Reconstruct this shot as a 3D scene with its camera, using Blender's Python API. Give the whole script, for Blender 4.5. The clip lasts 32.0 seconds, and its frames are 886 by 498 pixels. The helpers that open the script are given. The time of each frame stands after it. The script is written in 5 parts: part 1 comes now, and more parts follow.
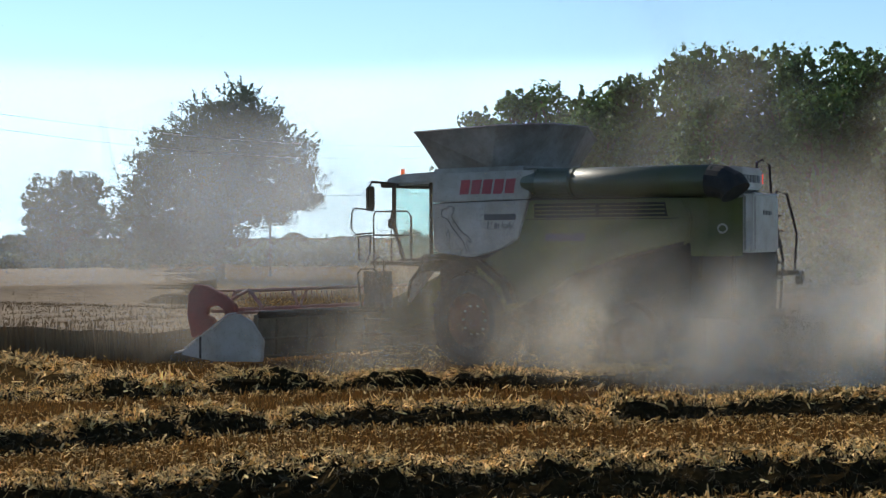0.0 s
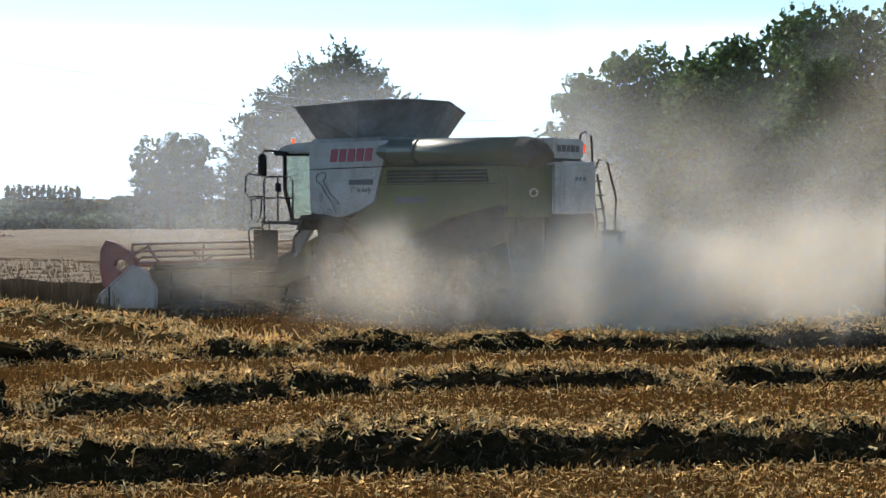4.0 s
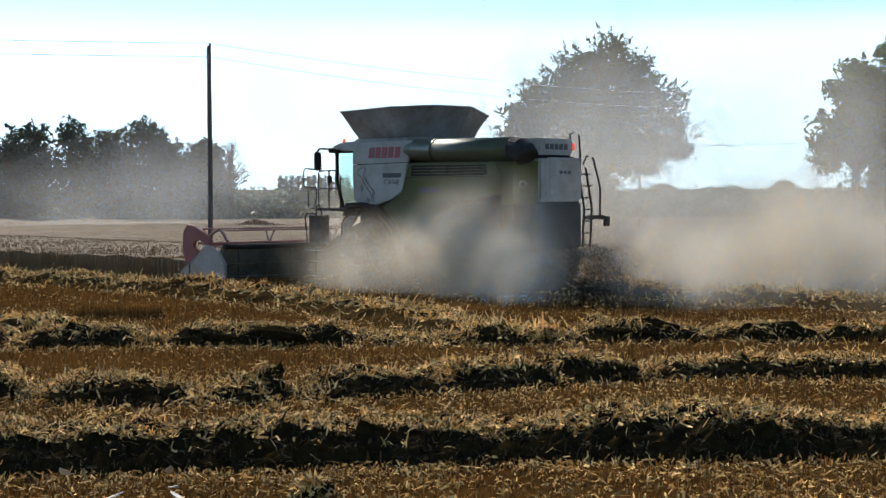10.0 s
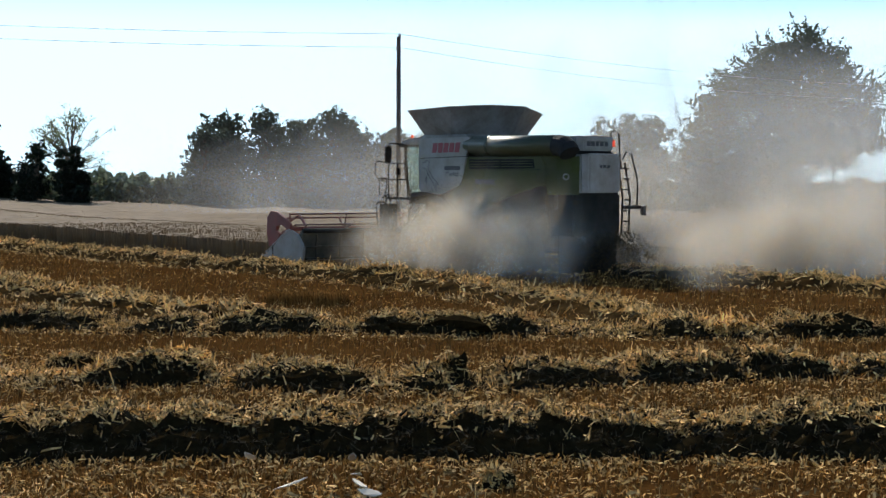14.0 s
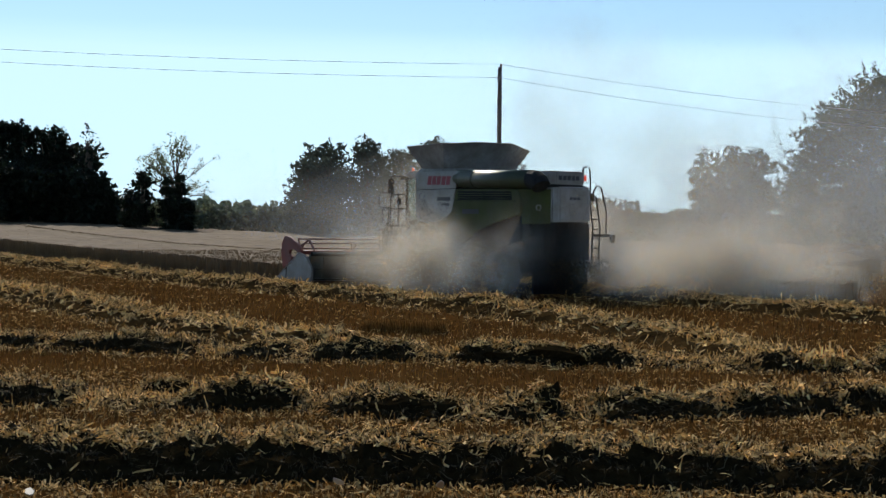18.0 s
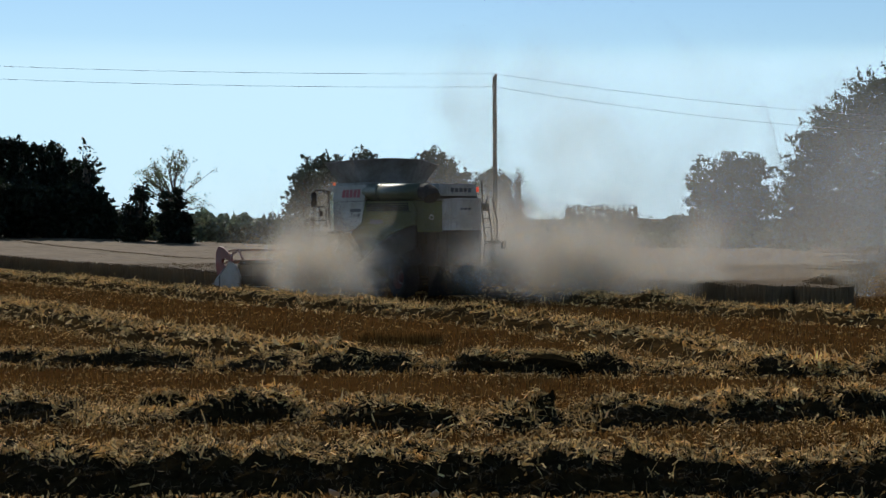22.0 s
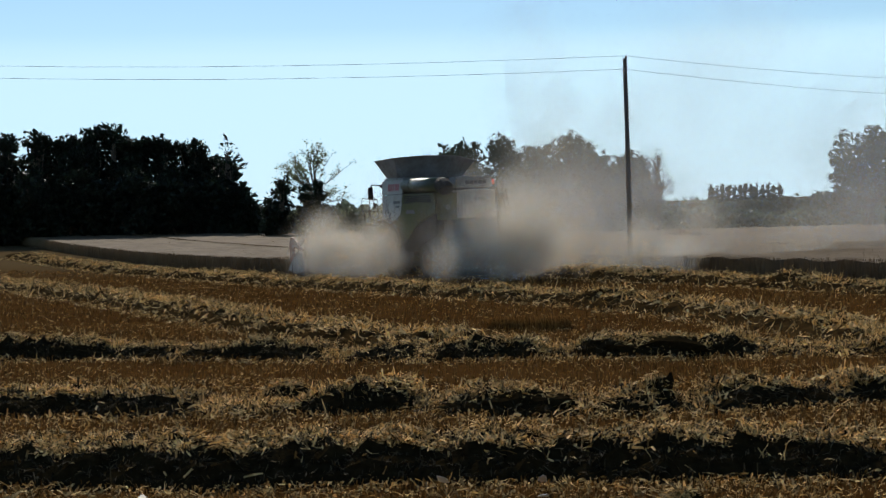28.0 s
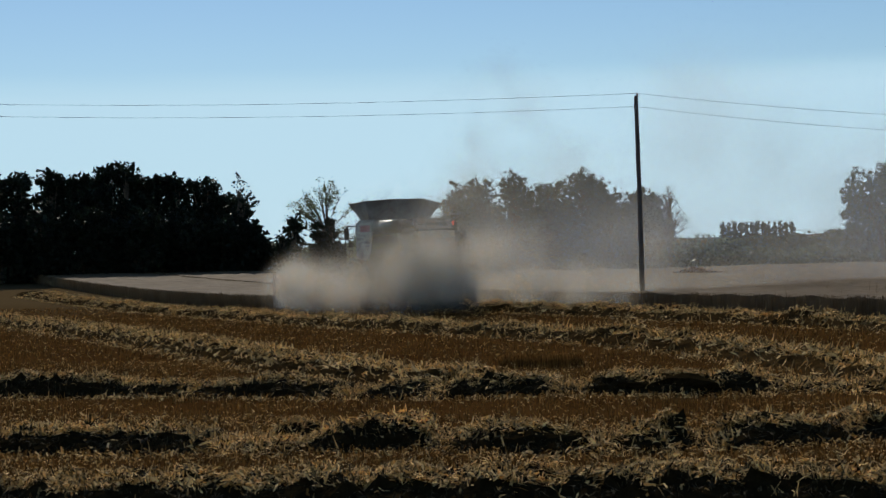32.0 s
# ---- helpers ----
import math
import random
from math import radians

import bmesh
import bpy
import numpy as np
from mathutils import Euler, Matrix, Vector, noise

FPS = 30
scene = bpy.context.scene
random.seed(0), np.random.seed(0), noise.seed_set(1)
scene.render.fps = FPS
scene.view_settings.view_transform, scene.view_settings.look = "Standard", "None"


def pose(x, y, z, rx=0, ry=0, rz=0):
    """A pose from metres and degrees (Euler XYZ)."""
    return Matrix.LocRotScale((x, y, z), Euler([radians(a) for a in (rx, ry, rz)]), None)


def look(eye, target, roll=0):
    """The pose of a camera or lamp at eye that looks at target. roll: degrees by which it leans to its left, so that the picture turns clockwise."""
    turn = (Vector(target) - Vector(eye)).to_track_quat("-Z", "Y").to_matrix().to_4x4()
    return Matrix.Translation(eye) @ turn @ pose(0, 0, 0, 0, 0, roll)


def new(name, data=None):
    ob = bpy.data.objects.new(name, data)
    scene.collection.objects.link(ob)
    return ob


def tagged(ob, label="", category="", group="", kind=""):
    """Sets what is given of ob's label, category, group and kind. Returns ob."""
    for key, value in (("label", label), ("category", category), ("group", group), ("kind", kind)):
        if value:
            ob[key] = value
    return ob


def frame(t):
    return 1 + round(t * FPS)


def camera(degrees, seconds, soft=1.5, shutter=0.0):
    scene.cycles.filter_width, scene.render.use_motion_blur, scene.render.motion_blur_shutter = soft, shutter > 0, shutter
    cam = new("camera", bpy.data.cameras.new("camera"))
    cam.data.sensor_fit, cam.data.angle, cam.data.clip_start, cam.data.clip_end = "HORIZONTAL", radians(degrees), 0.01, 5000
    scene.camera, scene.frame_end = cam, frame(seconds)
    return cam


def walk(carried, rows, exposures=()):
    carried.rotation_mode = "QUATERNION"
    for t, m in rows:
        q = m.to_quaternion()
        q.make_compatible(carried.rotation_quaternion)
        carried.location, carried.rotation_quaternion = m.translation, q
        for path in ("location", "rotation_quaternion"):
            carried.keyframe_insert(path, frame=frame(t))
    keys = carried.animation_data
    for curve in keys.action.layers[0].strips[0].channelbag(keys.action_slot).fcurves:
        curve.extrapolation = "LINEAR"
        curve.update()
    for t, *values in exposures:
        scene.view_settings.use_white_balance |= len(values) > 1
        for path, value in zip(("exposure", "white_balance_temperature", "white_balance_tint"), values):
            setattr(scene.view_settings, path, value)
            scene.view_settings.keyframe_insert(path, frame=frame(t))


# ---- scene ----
# ---- camera ----
CAM_ROWS = [
    (0, -0.05, -0.10, 2.68, -8.472, -0.441, -0.193),
    (0.5, -0.06, -0.07, 2.67, -9.125, -0.590, 0.323),
    (1, -0.06, -0.08, 2.68, -9.847, -1.284, 0.605),
    (1.5, -0.05, -0.05, 2.68, -9.646, -1.339, 0.470),
    (2, -0.07, -0.09, 2.68, -9.782, -0.874, 0.427),
    (2.5, -0.06, -0.08, 2.68, -8.466, -1.134, 0.147),
    (3, -0.04, -0.07, 2.68, -7.733, -1.387, 0.230),
    (3.5, -0.04, -0.03, 2.69, -5.745, -1.633, -0.167),
    (5.5, -0.10, -0.13, 2.67, -3.996, -2.192, 0.049),
    (6, -0.08, -0.03, 2.68, -2.466, -3.133, 0.004),
    (6.5, -0.10, -0.10, 2.68, -1.463, -2.675, -0.138),
    (7, -0.10, -0.10, 2.68, -1.037, -2.707, -0.451),
    (7.5, -0.09, -0.09, 2.67, -0.026, -2.732, -0.424),
    (8, -0.10, -0.07, 2.67, 0.607, -2.860, -0.487),
    (8.5, -0.10, -0.04, 2.67, 1.663, -2.858, -0.362),
    (9, -0.11, -0.04, 2.66, 2.984, -2.486, -0.285),
    (9.5, -0.11, -0.01, 2.66, 2.955, -2.083, -0.087),
    (10, -0.12, -0.09, 2.65, 3.991, -2.060, -0.170),
    (10.5, -0.11, 0.04, 2.65, 7.064, -3.325, -0.075),
    (11, -0.13, 0.11, 2.63, 11.729, -3.541, 1.205),
    (11.5, -0.10, 0.11, 2.63, 11.041, -3.487, 0.310),
    (12, -0.08, 0.08, 2.63, 9.681, -3.265, 0.121),
    (12.5, -0.10, 0.05, 2.63, 8.430, -2.994, 1.015),
    (13, -0.10, 0.04, 2.64, 8.296, -2.840, 0.491),
    (13.5, -0.11, 0.04, 2.63, 8.649, -2.657, 0.534),
    (14, -0.11, 0.02, 2.64, 10.336, -2.369, 0.285),
    (14.5, -0.09, -0.02, 2.62, 11.453, -1.601, 0.713),
    (16.5, -0.00, -0.01, 2.62, 10.371, -1.824, -0.683),
    (17, -0.00, 0.00, 2.62, 11.562, -1.569, -0.450),
    (17.5, -0.01, 0.10, 2.62, 12.741, -1.804, -0.319),
    (18, -0.02, 0.06, 2.61, 13.793, -1.358, 0.830),
    (18.5, 0.02, 0.09, 2.63, 14.766, -2.271, 0.488),
    (19, 0.02, 0.00, 2.62, 13.724, -1.344, 0.551),
    (19.5, 0.02, -0.03, 2.62, 13.415, -1.236, 0.433),
    (20, 0.03, -0.00, 2.62, 13.489, -1.125, 0.140),
    (20.5, 0.02, -0.01, 2.62, 13.509, -1.186, 0.111),
    (21, 0.01, -0.01, 2.61, 13.490, -1.142, 0.210),
    (21.5, 0.00, -0.03, 2.62, 13.116, -1.163, -0.244),
    (22, 0.08, -0.04, 2.63, 13.770, -1.038, -0.028),
    (22.5, 0.25, 0.00, 2.64, 15.276, -1.298, -0.024),
    (23, 0.37, -0.02, 2.64, 15.030, -1.226, -0.086),
    (23.5, 0.41, -0.02, 2.64, 17.058, -0.282, -1.051),
    (24, 0.45, -0.04, 2.63, 17.359, -0.483, -1.160),
    (24.5, 0.46, 0.01, 2.64, 18.000, -0.469, -1.516),
    (25, 0.48, -0.01, 2.63, 18.250, -0.259, -1.950),
    (25.5, 0.48, -0.01, 2.63, 18.459, -0.406, -1.823),
    (27.5, 0.48, -0.03, 2.63, 18.213, -1.416, -1.651),
    (28, 0.48, 0.01, 2.63, 18.692, -1.423, -1.793),
    (28.5, 0.50, 0.02, 2.63, 18.604, -1.565, -1.963),
    (29, 0.49, 0.03, 2.63, 18.049, -1.683, -1.730),
    (29.5, 0.49, 0.09, 2.62, 18.062, -1.597, -1.757),
    (30, 0.48, 0.15, 2.62, 18.838, -0.947, -2.242),
    (30.5, 0.49, 0.10, 2.62, 19.211, -0.302, -2.014),
    (31, 0.49, 0.06, 2.61, 19.098, -0.267, -2.075),
    (31.5, 0.49, 0.02, 2.62, 18.778, -0.022, -1.866),
    (32, 0.49, -0.01, 2.62, 19.054, -0.131, -1.856),
]


def aim(x, y, z, yaw, pitch, roll):
    return pose(x, y, z, 90 + pitch, 0, yaw) @ pose(0, 0, 0, 0, 0, roll)


cam = camera(29.41, 32.0, soft=1.5)
walk(cam, [(r[0], aim(*r[1:])) for r in CAM_ROWS],
     exposures=[(0, 0.2), (1.2, 0.60), (3.5, 0.64), (6, 0.44), (10, 0.36), (16.5, -0.06), (20, -0.40), (23, -0.44), (25, -0.64), (27, -0.44), (28, -0.36), (30, -0.40), (30.5, -0.58), (32, -0.7)])
scene.cycles.transparent_max_bounces = 256

# ---- sky and sun ----
SUN_AZ, SUN_EL = -30.0, 31.0   # degrees from +y to the right, and above the horizon


def make_world():
    world = bpy.data.worlds.new("sky")
    scene.world = world
    world.use_nodes = True
    nt = world.node_tree
    nt.nodes.clear()
    out = nt.nodes.new("ShaderNodeOutputWorld")
    bg = nt.nodes.new("ShaderNodeBackground")
    sky = nt.nodes.new("ShaderNodeTexSky")
    sky.sky_type = "NISHITA"
    sky.sun_disc = False
    sky.sun_elevation = radians(SUN_EL)
    sky.sun_rotation = radians(SUN_AZ)
    sky.dust_density = 0.05
    sky.air_density = 1.0
    sky.ozone_density = 3.0
    co = nt.nodes.new("ShaderNodeTexCoord")
    mp = nt.nodes.new("ShaderNodeMapping")
    mp.inputs["Scale"].default_value = (1.0, 1.0, 14.0)
    nz = nt.nodes.new("ShaderNodeTexNoise")
    nz.inputs["Scale"].default_value = 2.2
    nz.inputs["Detail"].default_value = 6
    sep = nt.nodes.new("ShaderNodeSeparateXYZ")
    band = nt.nodes.new("ShaderNodeMapRange")      # thin high cloud sheet, thicker towards the horizon
    band.inputs["From Min"].default_value = 0.118
    band.inputs["From Max"].default_value = 0.078
    add = nt.nodes.new("ShaderNodeMath"); add.operation = "MULTIPLY_ADD"
    add.inputs[1].default_value = 0.75
    ramp = nt.nodes.new("ShaderNodeMapRange")
    ramp.interpolation_type = "SMOOTHSTEP"
    ramp.inputs["From Min"].default_value = 0.58
    ramp.inputs["From Max"].default_value = 1.22
    ramp.inputs["To Max"].default_value = 0.9
    mix = nt.nodes.new("ShaderNodeMix"); mix.data_type = "RGBA"
    mix.inputs["B"].default_value = (7.3, 10.5, 12.5, 1)
    L = nt.links.new
    L(co.outputs["Generated"], mp.inputs["Vector"])
    L(mp.outputs[0], nz.inputs["Vector"])
    L(co.outputs["Generated"], sep.inputs[0])
    L(sep.outputs["Z"], band.inputs["Value"])
    L(nz.outputs["Fac"], add.inputs[0])
    L(band.outputs[0], add.inputs[2])
    L(add.outputs[0], ramp.inputs["Value"])
    L(ramp.outputs[0], mix.inputs["Factor"])
    clear = nt.nodes.new("ShaderNodeMix"); clear.data_type = "RGBA"; clear.blend_type = "MULTIPLY"    # clean washed air: a deeper blue
    clear.inputs["Factor"].default_value = 1
    clear.inputs["B"].default_value = (0.92, 1.03, 1.12, 1)
    L(sky.outputs[0], clear.inputs["A"])
    L(clear.outputs["Result"], mix.inputs["A"])
    L(mix.outputs["Result"], bg.inputs["Color"])
    bg.inputs["Strength"].default_value = 0.111
    L(bg.outputs[0], out.inputs[0])


make_world()
sun_data = bpy.data.lights.new("sun", "SUN")
sun_data.energy = 5.0
sun_data.angle = radians(0.53)
sun_data.color = (1.0, 0.92, 0.80)
sun = new("sun", sun_data)
_sd = Vector((math.sin(radians(SUN_AZ)) * math.cos(radians(SUN_EL)), math.cos(radians(SUN_AZ)) * math.cos(radians(SUN_EL)), math.sin(radians(SUN_EL))))
sun.matrix_world = look(_sd * 200, (0, 0, 0))

# ---- materials ----


def mat(name, col, rough=0.7, metal=0.0, var=0.25, scale=3.0, bump=0.0, bscale=None, spec=0.5, dirt=None, dirt_scale=0.6, dirt_amt=0.5,
        trans=0.0, rnd=False, island=False, coat=0.0, isl=(0.6, 1.45)):
    m = bpy.data.materials.new(name)
    m.use_nodes = True
    nt = m.node_tree
    b = nt.nodes["Principled BSDF"]
    L = nt.links.new
    b.inputs["Roughness"].default_value = rough
    b.inputs["Metallic"].default_value = metal
    b.inputs["Specular IOR Level"].default_value = spec
    b.inputs["Coat Weight"].default_value = coat
    co = nt.nodes.new("ShaderNodeTexCoord")
    n1 = nt.nodes.new("ShaderNodeTexNoise")
    n1.inputs["Scale"].default_value = scale
    n1.inputs["Detail"].default_value = 6
    n1.inputs["Roughness"].default_value = 0.65
    L(co.outputs["Object"], n1.inputs["Vector"])
    mr = nt.nodes.new("ShaderNodeMapRange")
    mr.inputs["From Min"].default_value, mr.inputs["From Max"].default_value = 0.3, 0.7
    mr.inputs["To Min"].default_value, mr.inputs["To Max"].default_value = 1 - var, 1 + var
    L(n1.outputs["Fac"], mr.inputs["Value"])
    val = mr.outputs[0]
    if rnd or island:
        if island:
            g = nt.nodes.new("ShaderNodeNewGeometry"); src = g.outputs["Random Per Island"]
        else:
            g = nt.nodes.new("ShaderNodeObjectInfo"); src = g.outputs["Random"]
        m2 = nt.nodes.new("ShaderNodeMapRange")
        m2.inputs["To Min"].default_value, m2.inputs["To Max"].default_value = isl
        L(src, m2.inputs["Value"])
        mm = nt.nodes.new("ShaderNodeMath"); mm.operation = "MULTIPLY"
        L(val, mm.inputs[0]); L(m2.outputs[0], mm.inputs[1])
        val = mm.outputs[0]
    vm = nt.nodes.new("ShaderNodeVectorMath"); vm.operation = "SCALE"
    vm.inputs[0].default_value = col
    L(val, vm.inputs["Scale"])
    colour = vm.outputs[0]
    if dirt:
        n2 = nt.nodes.new("ShaderNodeTexNoise")
        n2.inputs["Scale"].default_value = dirt_scale
        n2.inputs["Detail"].default_value = 8
        n2.inputs["Roughness"].default_value = 0.7
        L(co.outputs["Object"], n2.inputs["Vector"])
        m3 = nt.nodes.new("ShaderNodeMapRange")
        m3.inputs["From Min"].default_value, m3.inputs["From Max"].default_value = 0.38, 0.68
        m3.inputs["To Max"].default_value = dirt_amt
        L(n2.outputs["Fac"], m3.inputs["Value"])
        mx = nt.nodes.new("ShaderNodeMix"); mx.data_type = "RGBA"
        mx.inputs["B"].default_value = (*dirt, 1)
        L(m3.outputs[0], mx.inputs["Factor"])
        L(colour, mx.inputs["A"])
        colour = mx.outputs["Result"]
    L(colour, b.inputs["Base Color"])
    if bump:
        n3 = nt.nodes.new("ShaderNodeTexNoise")
        n3.inputs["Scale"].default_value = bscale or scale * 4
        n3.inputs["Detail"].default_value = 5
        L(co.outputs["Object"], n3.inputs["Vector"])
        bp = nt.nodes.new("ShaderNodeBump")
        bp.inputs["Strength"].default_value = bump
        bp.inputs["Distance"].default_value = 0.02
        L(n3.outputs["Fac"], bp.inputs["Height"])
        L(bp.outputs[0], b.inputs["Normal"])
    if trans:
        out = nt.nodes["Material Output"]
        tr = nt.nodes.new("ShaderNodeBsdfTranslucent")
        L(colour, tr.inputs["Color"])
        ms = nt.nodes.new("ShaderNodeMixShader")
        ms.inputs[0].default_value = trans
        L(b.outputs[0], ms.inputs[1]); L(tr.outputs[0], ms.inputs[2])
        L(ms.outputs[0], out.inputs["Surface"])
    return m


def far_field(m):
    """Past the harvested part the ground is a paler field, with haze put into its colour."""
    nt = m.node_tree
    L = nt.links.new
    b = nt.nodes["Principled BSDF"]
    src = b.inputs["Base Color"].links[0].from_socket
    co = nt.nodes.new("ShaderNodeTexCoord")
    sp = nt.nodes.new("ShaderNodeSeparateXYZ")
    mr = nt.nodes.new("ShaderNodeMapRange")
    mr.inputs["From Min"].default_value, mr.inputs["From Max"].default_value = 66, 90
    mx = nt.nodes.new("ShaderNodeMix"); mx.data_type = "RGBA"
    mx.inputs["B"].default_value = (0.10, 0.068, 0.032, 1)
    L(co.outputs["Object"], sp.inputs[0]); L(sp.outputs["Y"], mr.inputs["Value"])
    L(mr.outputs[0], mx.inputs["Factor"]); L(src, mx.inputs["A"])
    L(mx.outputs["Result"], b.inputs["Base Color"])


def dust_material(name, col, alpha, scale):
    """Airborne dust: a thin soft veil that scatters light both ways."""
    m = bpy.data.materials.new(name)
    m.use_nodes = True
    nt = m.node_tree
    nt.nodes.clear()
    L = nt.links.new
    out = nt.nodes.new("ShaderNodeOutputMaterial")
    uv = nt.nodes.new("ShaderNodeUVMap"); uv.uv_map = "UVMap"
    ln = nt.nodes.new("ShaderNodeVectorMath"); ln.operation = "LENGTH"
    L(uv.outputs[0], ln.inputs[0])
    edge = nt.nodes.new("ShaderNodeMapRange")
    edge.interpolation_type = "SMOOTHERSTEP"
    edge.inputs["From Min"].default_value, edge.inputs["From Max"].default_value = 1.0, 0.0
    L(ln.outputs["Value"], edge.inputs["Value"])
    co = nt.nodes.new("ShaderNodeTexCoord")
    nz = nt.nodes.new("ShaderNodeTexNoise")
    nz.inputs["Scale"].default_value = scale
    nz.inputs["Detail"].default_value = 5
    nz.inputs["Roughness"].default_value = 0.55
    nz.inputs["Distortion"].default_value = 0.6
    L(co.outputs["Object"], nz.inputs["Vector"])
    mr = nt.nodes.new("ShaderNodeMapRange")
    mr.inputs["From Min"].default_value, mr.inputs["From Max"].default_value = 0.3, 0.68
    L(nz.outputs["Fac"], mr.inputs["Value"])
    mu = nt.nodes.new("ShaderNodeMath"); mu.operation = "MULTIPLY"
    L(edge.outputs[0], mu.inputs[0]); L(mr.outputs[0], mu.inputs[1])
    al = nt.nodes.new("ShaderNodeMath"); al.operation = "MULTIPLY"
    al.inputs[1].default_value = alpha
    L(mu.outputs[0], al.inputs[0])
    df = nt.nodes.new("ShaderNodeBsdfDiffuse"); df.inputs["Color"].default_value = (*col, 1)
    tl = nt.nodes.new("ShaderNodeBsdfTranslucent"); tl.inputs["Color"].default_value = (*col, 1)
    ms = nt.nodes.new("ShaderNodeMixShader"); ms.inputs[0].default_value = 0.5
    L(df.outputs[0], ms.inputs[1]); L(tl.outputs[0], ms.inputs[2])
    tp = nt.nodes.new("ShaderNodeBsdfTransparent")
    mo = nt.nodes.new("ShaderNodeMixShader")
    L(al.outputs[0], mo.inputs[0])
    L(tp.outputs[0], mo.inputs[1]); L(ms.outputs[0], mo.inputs[2])
    L(mo.outputs[0], out.inputs["Surface"])
    return m


